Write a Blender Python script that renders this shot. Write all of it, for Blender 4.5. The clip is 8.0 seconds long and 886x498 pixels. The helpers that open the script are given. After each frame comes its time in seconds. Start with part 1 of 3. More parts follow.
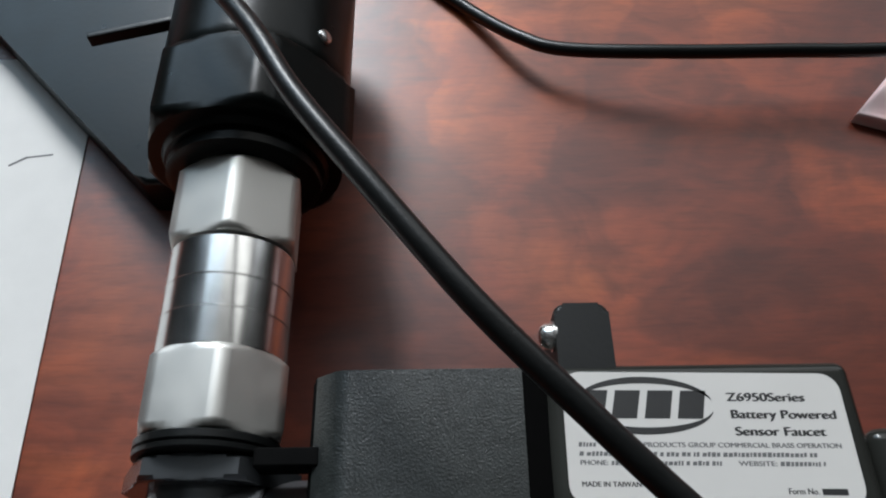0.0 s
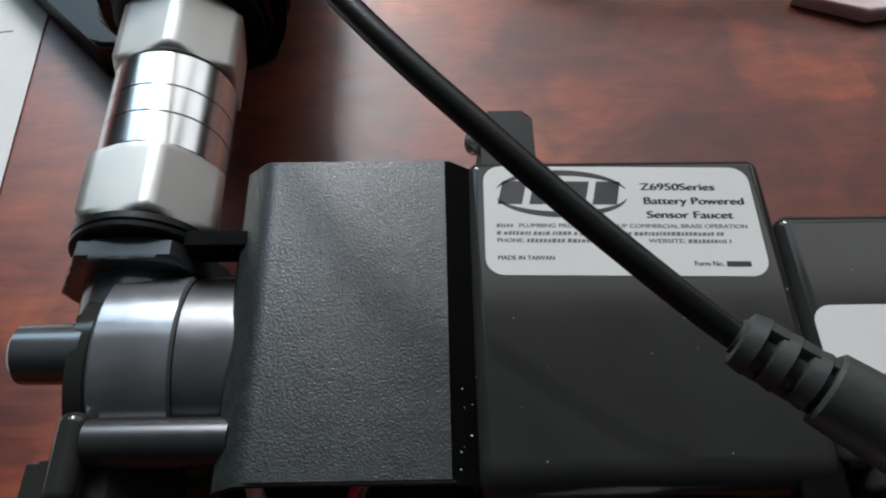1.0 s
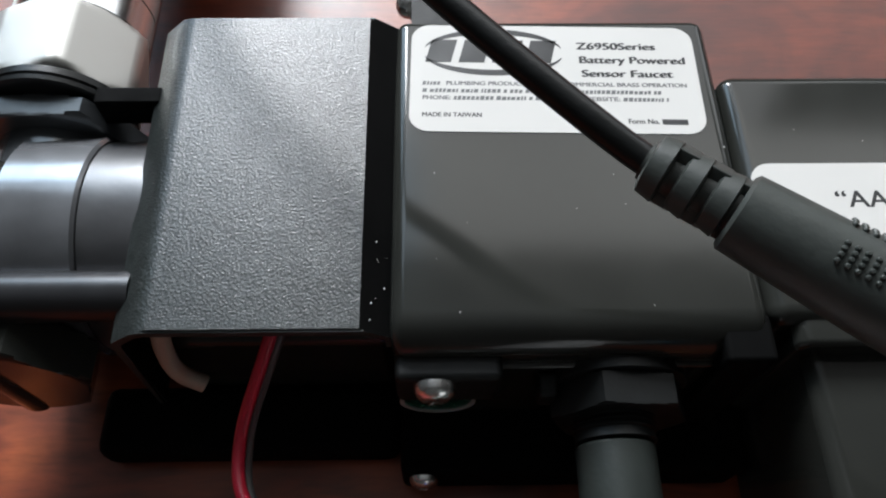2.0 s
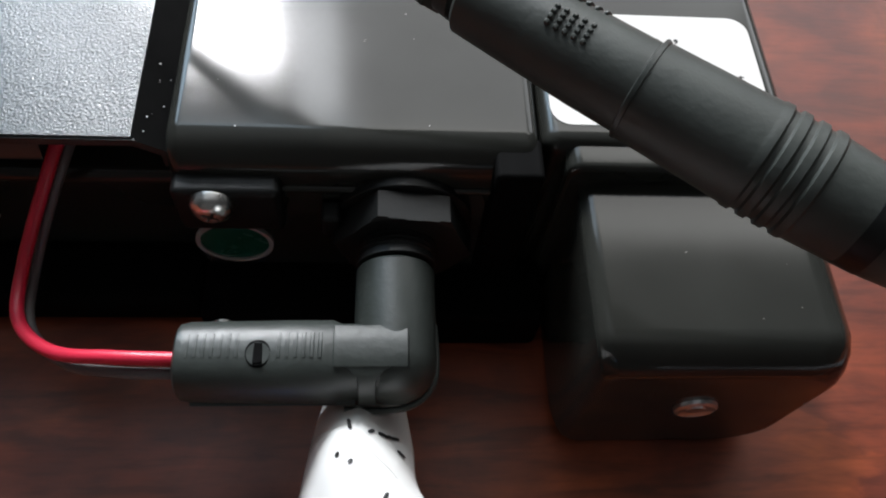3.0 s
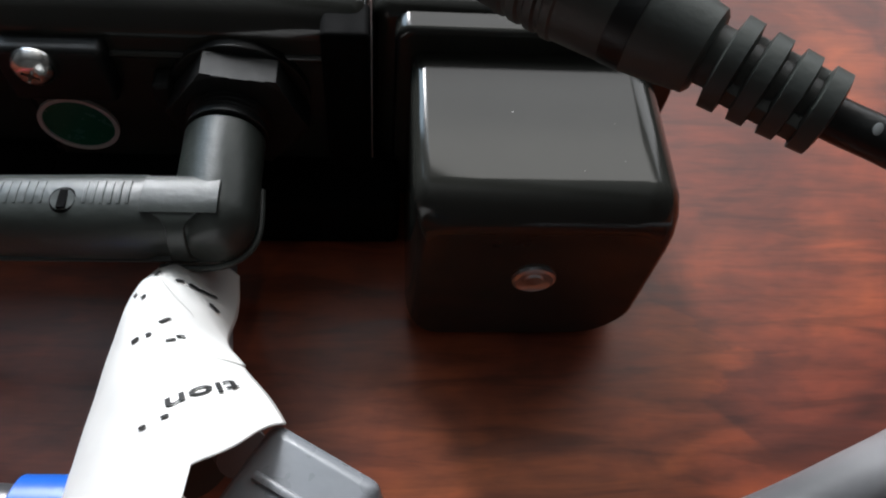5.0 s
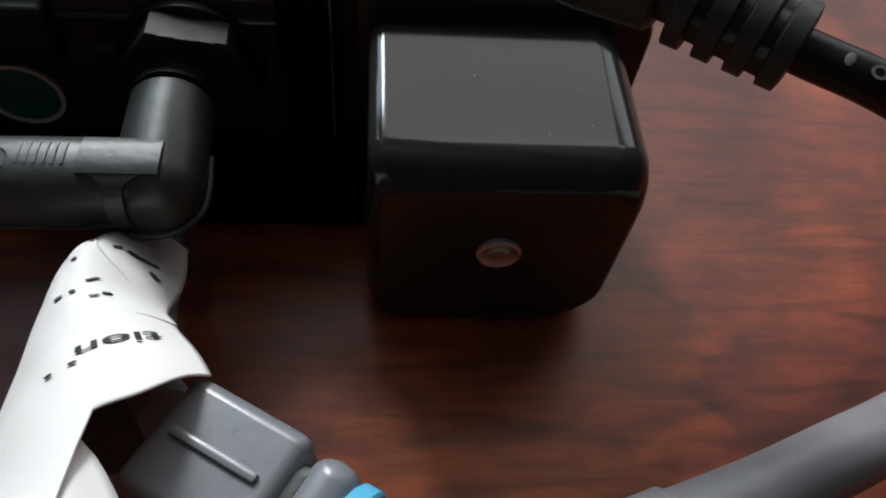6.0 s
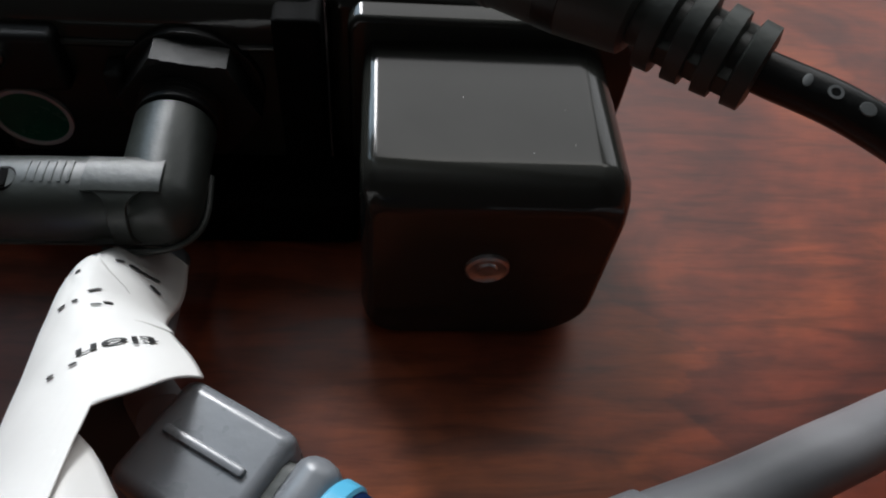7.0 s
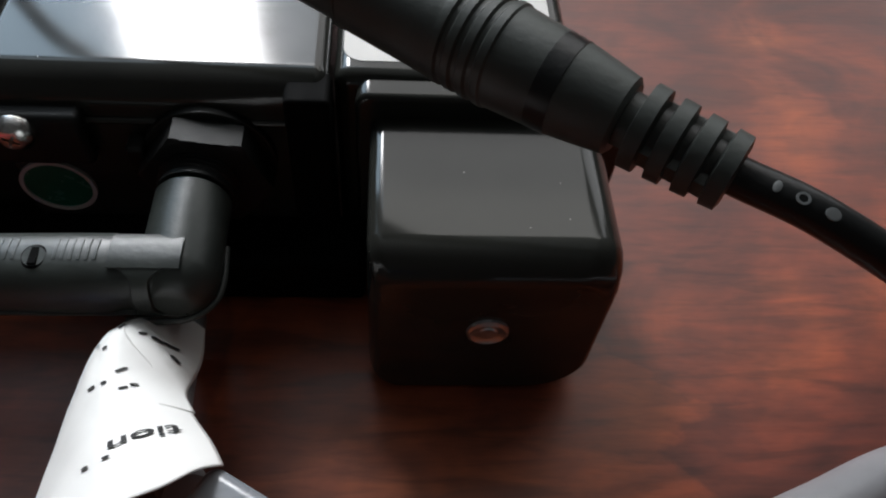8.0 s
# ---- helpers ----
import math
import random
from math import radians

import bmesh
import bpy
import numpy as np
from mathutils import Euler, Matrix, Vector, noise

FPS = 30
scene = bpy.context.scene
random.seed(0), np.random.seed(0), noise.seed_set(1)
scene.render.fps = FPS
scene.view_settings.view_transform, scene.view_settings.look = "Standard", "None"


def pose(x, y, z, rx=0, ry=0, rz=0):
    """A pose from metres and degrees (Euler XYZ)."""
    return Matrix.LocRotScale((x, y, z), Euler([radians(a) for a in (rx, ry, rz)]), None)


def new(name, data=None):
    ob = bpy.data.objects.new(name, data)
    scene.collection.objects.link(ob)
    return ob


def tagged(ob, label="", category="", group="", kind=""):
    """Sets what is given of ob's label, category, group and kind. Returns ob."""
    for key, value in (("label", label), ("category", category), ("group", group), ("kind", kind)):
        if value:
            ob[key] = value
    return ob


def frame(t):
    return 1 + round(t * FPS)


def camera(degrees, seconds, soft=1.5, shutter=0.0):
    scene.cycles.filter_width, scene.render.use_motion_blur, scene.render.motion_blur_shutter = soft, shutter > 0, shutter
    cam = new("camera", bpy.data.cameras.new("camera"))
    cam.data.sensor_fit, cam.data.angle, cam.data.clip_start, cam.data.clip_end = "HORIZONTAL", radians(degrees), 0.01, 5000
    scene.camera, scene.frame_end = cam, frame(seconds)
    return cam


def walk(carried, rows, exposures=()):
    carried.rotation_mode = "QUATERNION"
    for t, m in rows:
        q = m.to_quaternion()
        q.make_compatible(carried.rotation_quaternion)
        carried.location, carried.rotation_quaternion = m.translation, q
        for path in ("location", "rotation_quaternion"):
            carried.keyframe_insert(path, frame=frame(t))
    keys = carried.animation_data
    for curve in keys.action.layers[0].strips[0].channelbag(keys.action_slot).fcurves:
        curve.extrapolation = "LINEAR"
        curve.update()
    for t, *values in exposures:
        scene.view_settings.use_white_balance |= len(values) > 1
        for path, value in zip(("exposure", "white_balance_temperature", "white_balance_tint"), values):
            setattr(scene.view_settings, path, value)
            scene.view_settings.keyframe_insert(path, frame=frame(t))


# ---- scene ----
cam = camera(60.0, 8.0, soft=2.1)
# seconds, eye in millimetres, turn in degrees
PATH = [
    (0, -0.1, 2.3, 186.0, 30.18, -0.04, -0.83),
    (0.5, 9.3, -20.6, 174.6, 30.46, -0.40, -1.09),
    (1, 12.6, -36.6, 170.5, 30.75, -0.41, -1.12),
    (1.2, 15.6, -39.6, 169.0, 30.32, -0.39, -1.14),
    (2.3, 33.9, -55.6, 153.4, 27.65, -0.56, -0.30),
    (2.5, 40.2, -60.7, 153.0, 28.06, -0.76, -0.08),
    (3, 53.3, -78.0, 144.2, 28.99, -4.37, -1.75),
    (3.5, 67.7, -91.8, 140.4, 30.19, -4.99, -2.06),
    (4, 74.4, -98.3, 132.7, 30.96, -4.63, -2.09),
    (4.5, 76.5, -101.2, 130.6, 31.73, -4.46, -1.98),
    (4.7, 78.9, -101.5, 132.0, 31.41, -4.04, -1.83),
    (5.8, 83.6, -104.4, 123.6, 33.16, -5.19, -2.68),
    (6, 85.9, -105.9, 121.7, 33.67, -5.02, -2.48),
    (6.5, 89.4, -108.3, 124.1, 34.64, -4.10, -1.94),
    (7, 88.2, -109.7, 124.6, 35.53, -4.56, -2.18),
    (7.5, 89.8, -109.6, 124.0, 36.07, -4.38, -2.01),
    (8, 88.7, -106.0, 136.0, 36.13, -3.84, -1.92),
]
MM = 0.001
EXPOSURES = [(0, -0.2, 6500, 10), (1.2, -0.24, 6500, 10), (2.3, 0.66, 6580, 11), (3.5, 0.80, 6680, 12), (4.7, 0.77, 6680, 12), (5.8, 0.05, 6720, 12), (7.6, 0.03, 6720, 12), (8, 0.15, 6720, 12)]
walk(cam, [(t, pose(x * MM, y * MM, z * MM, rx, ry, rz)) for t, x, y, z, rx, ry, rz in PATH], EXPOSURES)

# ---- light ----
world = bpy.data.worlds.new("sky")
scene.world = world
world.use_nodes = True
sky = world.node_tree.nodes.new("ShaderNodeTexSky")
sky.sky_type = "NISHITA"
sky.sun_disc = False
sky.sun_elevation, sky.sun_rotation = radians(40), radians(-20)
world.node_tree.links.new(sky.outputs[0], world.node_tree.nodes["Background"].inputs[0])
world.node_tree.nodes["Background"].inputs[1].default_value = 0.08


# glowing sky outside unseen windows: x, width, z, height, strength, colour
WINDOWS = [(-0.445, 0.35, 1.33, 1.02, 55.0, (0.92, 0.96, 1.0)),
           (-1.135, 1.01, 1.32, 1.00, 5.2, (0.58, 0.80, 1.0)),
           (-0.16, 0.16, 1.12, 0.74, 4.0, (0.80, 0.90, 1.0)),
           (-0.16, 0.16, 1.83, 0.62, 7.8, (0.90, 0.95, 1.0)),
           # the next three are added to brighten reflections in the black tops
           (0.54, 1.24, 1.45, 1.40, 1.7, (0.94, 0.97, 1.0)),
           (1.135, 2.37, 2.64, 0.98, 2.3, (0.96, 0.98, 0.97)),
           (-0.80, 1.50, 2.64, 0.98, 2.5, (0.68, 0.85, 1.0)),
           (1.78, 1.10, 1.15, 1.00, 1.8, (0.90, 0.95, 1.0))]
NORTH = 1.60


def sky_panel(x, w, z, h, strength, color):
    m = bpy.data.materials.new("window_sky")
    m.use_nodes = True
    nt = m.node_tree
    nt.nodes.clear()
    em = nt.nodes.new("ShaderNodeEmission")
    em.inputs[0].default_value, em.inputs[1].default_value = (*color, 1), strength
    out = nt.nodes.new("ShaderNodeOutputMaterial")
    nt.links.new(em.outputs[0], out.inputs[0])
    me = bpy.data.meshes.new("backdrop")
    y = NORTH + 0.03
    me.from_pydata([(x - w / 2, y, z - h / 2), (x + w / 2, y, z - h / 2), (x + w / 2, y, z + h / 2), (x - w / 2, y, z + h / 2)], [], [(0, 1, 2, 3)])
    me.materials.append(m)
    tagged(new("backdrop", me), "glowing panel for overcast sky outside an unseen window", "sky", kind="structure")


for row in WINDOWS:
    sky_panel(*row)


# ---- materials ----
def material(name, color, rough=0.5, metal=0.0, var=0.15, scale=60.0, bump=0.0, bump_scale=400.0, color2=None, coat=0.0, spec=0.5):
    m = bpy.data.materials.new(name)
    m.use_nodes = True
    nt = m.node_tree
    b = nt.nodes["Principled BSDF"]
    b.inputs["Roughness"].default_value = rough
    b.inputs["Metallic"].default_value = metal
    b.inputs["Coat Weight"].default_value = coat
    b.inputs["Specular IOR Level"].default_value = spec
    co = nt.nodes.new("ShaderNodeTexCoord")
    n1 = nt.nodes.new("ShaderNodeTexNoise")
    n1.inputs["Scale"].default_value = scale
    n1.inputs["Detail"].default_value = 6
    nt.links.new(co.outputs["Object"], n1.inputs["Vector"])
    ramp = nt.nodes.new("ShaderNodeValToRGB")
    c2 = color2 or tuple(c * (1 - var) for c in color)
    ramp.color_ramp.elements[0].position, ramp.color_ramp.elements[1].position = 0.3, 0.7
    ramp.color_ramp.elements[0].color = (*c2, 1)
    ramp.color_ramp.elements[1].color = (*color, 1)
    nt.links.new(n1.outputs["Fac"], ramp.inputs[0])
    nt.links.new(ramp.outputs[0], b.inputs["Base Color"])
    n2 = nt.nodes.new("ShaderNodeTexNoise")
    n2.inputs["Scale"].default_value = scale * 4
    nt.links.new(co.outputs["Object"], n2.inputs["Vector"])
    mr = nt.nodes.new("ShaderNodeMapRange")
    mr.inputs["To Min"].default_value, mr.inputs["To Max"].default_value = max(0.0, rough * 0.8), min(1.0, rough * 1.25)
    nt.links.new(n2.outputs["Fac"], mr.inputs["Value"])
    nt.links.new(mr.outputs[0], b.inputs["Roughness"])
    if bump:
        n3 = nt.nodes.new("ShaderNodeTexNoise")
        n3.inputs["Scale"].default_value = bump_scale
        n3.inputs["Detail"].default_value = 3
        nt.links.new(co.outputs["Object"], n3.inputs["Vector"])
        bp = nt.nodes.new("ShaderNodeBump")
        bp.inputs["Strength"].default_value = bump
        bp.inputs["Distance"].default_value = 0.0004
        nt.links.new(n3.outputs["Fac"], bp.inputs["Height"])
        nt.links.new(bp.outputs[0], b.inputs["Normal"])
    return m


def wood_material():
    m = bpy.data.materials.new("cherry_wood")
    m.use_nodes = True
    nt = m.node_tree
    b = nt.nodes["Principled BSDF"]
    link = nt.links.new
    co = nt.nodes.new("ShaderNodeTexCoord")

    def noise_node(scale, stretch, detail, distort):
        mp = nt.nodes.new("ShaderNodeMapping")
        mp.inputs["Scale"].default_value = stretch
        link(co.outputs["Object"], mp.inputs["Vector"])
        n = nt.nodes.new("ShaderNodeTexNoise")
        n.inputs["Scale"].default_value = scale
        n.inputs["Detail"].default_value = detail
        n.inputs["Distortion"].default_value = distort
        link(mp.outputs[0], n.inputs["Vector"])
        return n

    def ramp_node(source, stops):
        r = nt.nodes.new("ShaderNodeValToRGB")
        r.color_ramp.elements[0].position, r.color_ramp.elements[0].color = stops[0][0], (*stops[0][1], 1)
        r.color_ramp.elements[1].position, r.color_ramp.elements[1].color = stops[-1][0], (*stops[-1][1], 1)
        for p, c in stops[1:-1]:
            r.color_ramp.elements.new(p).color = (*c, 1)
        link(source, r.inputs[0])
        return r

    def mix_node(fac, a, c, mode="MIX"):
        x = nt.nodes.new("ShaderNodeMix")
        x.data_type, x.blend_type = "RGBA", mode
        if isinstance(fac, float):
            x.inputs[0].default_value = fac
        else:
            link(fac, x.inputs[0])
        link(a, x.inputs[6])
        link(c, x.inputs[7])
        return x.outputs[2]

    # broad clouds of colour, flame-shaped veneer patches with ragged edges, then streaks and pores along x
    figure = noise_node(11.0, (0.8, 1.0, 1.0), 5, 1.3)
    figure.inputs["Vector"].links[0].from_node.inputs["Location"].default_value = (-0.045, 0.0, 0.0)
    base = ramp_node(figure.outputs["Fac"], [(0.34, (0.100, 0.0175, 0.0095)), (0.44, (0.144, 0.0275, 0.0130)), (0.50, (0.196, 0.0382, 0.0158)), (0.57, (0.259, 0.0535, 0.0185)), (0.66, (0.355, 0.0825, 0.0247))])
    ragged = noise_node(30.0, (0.8, 1.0, 1.0), 9, 0.8)
    push = nt.nodes.new("ShaderNodeVectorMath")
    push.operation = "MULTIPLY_ADD"
    link(ragged.outputs["Color"], push.inputs[0])
    push.inputs[1].default_value = (0.055, 0.035, 0.0)
    link(co.outputs["Object"], push.inputs[2])
    lean = nt.nodes.new("ShaderNodeMapping")
    lean.inputs["Rotation"].default_value = (0, 0, radians(38))
    lean.inputs["Scale"].default_value = (1.0, 0.55, 1.0)
    link(push.outputs[0], lean.inputs["Vector"])
    cells = nt.nodes.new("ShaderNodeTexVoronoi")
    cells.feature = "SMOOTH_F1"
    cells.inputs["Smoothness"].default_value = 0.12
    cells.inputs["Scale"].default_value = 17.0
    link(lean.outputs[0], cells.inputs["Vector"])
    tone = nt.nodes.new("ShaderNodeSeparateColor")
    link(cells.outputs["Color"], tone.inputs[0])
    patch = ramp_node(tone.outputs[0], [(0.05, (0.66, 0.60, 0.60)), (0.40, (0.90, 0.88, 0.88)), (0.70, (1.0, 1.0, 1.0)), (0.95, (1.45, 1.50, 1.20))])
    edge = nt.nodes.new("ShaderNodeTexVoronoi")
    edge.feature = "DISTANCE_TO_EDGE"
    edge.inputs["Scale"].default_value = 17.0
    link(lean.outputs[0], edge.inputs["Vector"])
    vein = ramp_node(edge.outputs["Distance"], [(0.0, (0.66, 0.62, 0.62)), (0.035, (1.0, 1.0, 1.0)), (0.12, (1.07, 1.08, 1.06)), (0.3, (1.0, 1.0, 1.0))])
    grain = noise_node(250.0, (0.17, 1.0, 1.0), 7, 0.6)
    blotch = noise_node(42.0, (0.7, 1.0, 1.0), 6, 1.4)
    spot = ramp_node(blotch.outputs["Fac"], [(0.38, (0.62, 0.57, 0.56)), (0.50, (1.0, 1.0, 1.0)), (0.62, (1.42, 1.36, 1.16))])
    fine = ramp_node(grain.outputs["Fac"], [(0.36, (0.36, 0.33, 0.33)), (0.49, (0.92, 0.92, 0.92)), (0.62, (1.30, 1.27, 1.2))])
    flame = mix_node(0.25, mix_node(0.85, base.outputs[0], patch.outputs[0], "MULTIPLY"), vein.outputs[0], "MULTIPLY")
    place = nt.nodes.new("ShaderNodeSeparateXYZ")
    link(push.outputs[0], place.inputs[0])
    panel = nt.nodes.new("ShaderNodeMapRange")
    panel.inputs["From Min"].default_value, panel.inputs["From Max"].default_value = -0.02, 0.09
    panel.inputs["To Min"].default_value, panel.inputs["To Max"].default_value = 0.60, 0.24
    link(place.outputs["Y"], panel.inputs["Value"])
    both = mix_node(panel.outputs[0], mix_node(0.65, flame, spot.outputs[0], "MULTIPLY"), fine.outputs[0], "MULTIPLY")
    pores = noise_node(900.0, (0.15, 1.0, 1.0), 2, 0.0)
    pore = ramp_node(pores.outputs["Fac"], [(0.35, (0.75, 0.72, 0.7)), (0.5, (1, 1, 1))])
    link(mix_node(0.45, both, pore.outputs[0], "MULTIPLY"), b.inputs["Base Color"])
    rr = nt.nodes.new("ShaderNodeMapRange")
    rr.inputs["To Min"].default_value, rr.inputs["To Max"].default_value = 0.34, 0.46
    link(grain.outputs["Fac"], rr.inputs["Value"])
    link(rr.outputs[0], b.inputs["Roughness"])
    bp = nt.nodes.new("ShaderNodeBump")
    b.inputs["Specular IOR Level"].default_value = 0.62
    bp.inputs["Strength"].default_value, bp.inputs["Distance"].default_value = 0.08, 0.0003
    link(pores.outputs["Fac"], bp.inputs["Height"])
    link(bp.outputs[0], b.inputs["Normal"])
    return m


WOOD = wood_material()
GLOSS = material("gloss_black_plastic", (0.029, 0.030, 0.0265), 0.12, var=0.3, scale=30, bump=0.03, bump_scale=120, spec=0.38)
BLACK = material("black_plastic", (0.010, 0.011, 0.011), 0.48, var=0.3, scale=80, bump=0.1, bump_scale=900, spec=0.25)
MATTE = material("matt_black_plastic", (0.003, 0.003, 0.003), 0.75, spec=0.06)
FAUCET = material("dark_green_black_plastic", (0.0045, 0.0062, 0.006), 0.30, var=0.3, scale=40, bump=0.08, bump_scale=500, spec=0.18)
TEXTURED = material("textured_black_plastic", (0.031, 0.036, 0.0345), 0.30, var=0.5, scale=420, bump=0.32, bump_scale=2600, spec=0.7)
speck_tree = TEXTURED.node_tree
speck_base = speck_tree.nodes["Principled BSDF"].inputs["Base Color"]
speck_from = speck_base.links[0].from_socket
speck = speck_tree.nodes.new("ShaderNodeTexNoise")
speck.inputs["Scale"].default_value, speck.inputs["Detail"].default_value = 1100, 3
speck_co = speck_tree.nodes.new("ShaderNodeTexCoord")
speck_tree.links.new(speck_co.outputs["Object"], speck.inputs["Vector"])
speck_ramp = speck_tree.nodes.new("ShaderNodeValToRGB")
speck_ramp.color_ramp.elements[0].position, speck_ramp.color_ramp.elements[1].position = 0.64, 0.78
speck_tree.links.new(speck.outputs["Fac"], speck_ramp.inputs[0])
speck_mix = speck_tree.nodes.new("ShaderNodeMix")
speck_mix.data_type = "RGBA"
speck_mix.inputs[7].default_value = (0.07, 0.075, 0.075, 1)
speck_tree.links.new(speck_ramp.outputs[0], speck_mix.inputs[0])
speck_tree.links.new(speck_from, speck_mix.inputs[6])
speck_tree.links.new(speck_mix.outputs[2], speck_base)
RUBBER = material("black_rubber", (0.009, 0.010, 0.010), 0.34, var=0.25, scale=120, bump=0.12, bump_scale=1200, spec=0.32)
CONNECTOR = material("dark_grey_moulded_plastic", (0.046, 0.052, 0.047), 0.46, var=0.25, scale=150, bump=0.15, bump_scale=1000, spec=0.38)
PLUG = material("charcoal_moulded_plastic", (0.033, 0.039, 0.035), 0.40, var=0.3, scale=120, bump=0.15, bump_scale=900)
CHROME = material("satin_chrome", (0.68, 0.67, 0.635), 0.52, 1.0, var=0.08, scale=40)
STEEL = material("polished_steel", (0.72, 0.72, 0.71), 0.20, 1.0, var=0.05, scale=50)
SCREW = material("zinc_screw", (0.92, 0.92, 0.90), 0.24, 1.0, var=0.25, scale=300, bump=0.2, bump_scale=700)
CAPSCREW = material("dull_steel_screw", (0.66, 0.67, 0.69), 0.30, 0.9, var=0.3, scale=300, bump=0.15, bump_scale=900)
SMOKE = material("dark_smoky_plastic", (0.11, 0.118, 0.125), 0.20, 0.45, var=0.3, scale=60, spec=0.8)
VALVE = material("smoky_grey_plastic", (0.30, 0.305, 0.32), 0.20, 0.6, var=0.4, scale=60, bump=0.1, bump_scale=200)
ROD = material("dark_metal_rod", (0.045, 0.045, 0.048), 0.30, 0.4, var=0.3, scale=70)
DULL = material("dull_grey_metal", (0.13, 0.13, 0.135), 0.32, 0.5, var=0.3, scale=70, bump=0.1, bump_scale=300)
LABEL = material("white_label", (0.66, 0.64, 0.61), 0.5, var=0.05, scale=40, spec=0.25)
INK = material("black_ink", (0.02, 0.02, 0.02), 0.6)
GREYINK = material("grey_ink", (0.14, 0.14, 0.14), 0.6)
PAPER = material("white_paper", (0.80, 0.79, 0.765), 0.75, var=0.06, scale=80, bump=0.15, bump_scale=250)
CREAM = material("cream_sleeve", (0.62, 0.50, 0.40), 0.5)
RED = material("red_insulation", (0.68, 0.025, 0.06), 0.35, var=0.12, scale=200)
GREYWIRE = material("grey_insulation", (0.12, 0.11, 0.11), 0.45)
GREEN = material("green_lens", (0.012, 0.125, 0.075), 0.25, var=0.2, scale=120)
RINGWHITE = material("pale_ring", (0.50, 0.52, 0.50), 0.4)
GREYTUBE = material("grey_rubber_sleeve", (0.215, 0.215, 0.225), 0.38, var=0.2, scale=90)
LEADGREY = material("mid_grey_plastic", (0.19, 0.20, 0.215), 0.28, var=0.15, scale=90, bump=0.1, bump_scale=500)
BLUE = material("blue_plastic", (0.01, 0.12, 0.55), 0.35, var=0.15)
NAVY = material("navy_plastic", (0.004, 0.018, 0.07), 0.3)
SKYBLUE = material("light_blue_band", (0.10, 0.50, 0.75), 0.3)
PINK = material("pink_white_packet", (0.80, 0.70, 0.69), 0.5, color2=(0.70, 0.42, 0.42), scale=45)
WALL = material("matt_wall_paint", (0.62, 0.60, 0.58), 0.9, var=0.06, scale=3)
# colours of unseen room surfaces, kept dark to cut bounce light
DIM = material("dark_unseen_wall", (0.035, 0.033, 0.03), 0.9, var=0.1, scale=3)
SIDE = material("dark_grey_unseen_wall", (0.055, 0.053, 0.05), 0.9, var=0.06, scale=3)
CEIL = material("grey_unseen_ceiling", (0.20, 0.198, 0.194), 0.9, var=0.05, scale=3)
FLOOR = material("brown_carpet", (0.06, 0.048, 0.036), 0.95, var=0.3, scale=200)


# ---- mesh helpers (millimetres) ----
def thing(name, label, category, base=(0, 0, 0), group="", kind=""):
    ob = new(name)
    ob.location = Vector(base) * MM
    ob.empty_display_size = 0.01
    return tagged(ob, label, category, group, kind)


def part(name, bm, mat, parent=None, label="", sharp=35.0, weighted=True):
    bmesh.ops.recalc_face_normals(bm, faces=bm.faces)
    bmesh.ops.scale(bm, vec=(MM, MM, MM), verts=bm.verts)
    me = bpy.data.meshes.new(name)
    bm.to_mesh(me)
    bm.free()
    me.materials.append(mat)
    for p in me.polygons:
        p.use_smooth = True
    me.set_sharp_from_angle(angle=radians(sharp))
    ob = new(name, me)
    if weighted:
        mod = ob.modifiers.new("normals", "WEIGHTED_NORMAL")
        mod.mode, mod.weight, mod.keep_sharp = "FACE_AREA", 100, True
    if parent is not None:
        off = parent.location if parent.data is None else Vector((0, 0, 0))
        ob.parent = parent
        ob.matrix_parent_inverse = Matrix.Translation(-off)
    if label:
        tagged(ob, label)
    return ob


def block(x0, x1, y0, y1, z0, z1, bevel=1.0, seg=3, m=None):
    bm = bmesh.new()
    bmesh.ops.create_cube(bm, size=1)
    for v in bm.verts:
        v.co = Vector((x0 + (v.co.x + 0.5) * (x1 - x0), y0 + (v.co.y + 0.5) * (y1 - y0), z0 + (v.co.z + 0.5) * (z1 - z0)))
    if bevel:
        bmesh.ops.bevel(bm, geom=bm.edges[:], offset=bevel, segments=seg, affect="EDGES", profile=0.5)
    if m is not None:
        bm.transform(m)
    return bm


def axis_matrix(a, b):
    a, b = Vector(a), Vector(b)
    return Matrix.Translation(a) @ (b - a).to_track_quat("Z", "Y").to_matrix().to_4x4()


def lathe(profile, a, b, sides=40, spin=0.0):
    """A closed turned solid: profile of (distance along the axis from a, radius)."""
    bm = bmesh.new()
    rings = []
    for h, r in profile:
        rings.append([bm.verts.new((r * math.cos(spin + 2 * math.pi * k / sides), r * math.sin(spin + 2 * math.pi * k / sides), h)) for k in range(sides)])
    for p, q in zip(rings, rings[1:]):
        for k in range(sides):
            bm.faces.new((p[k], p[(k + 1) % sides], q[(k + 1) % sides], q[k]))
    bm.faces.new(rings[0][::-1])
    bm.faces.new(rings[-1])
    bm.transform(axis_matrix(a, b))
    return bm


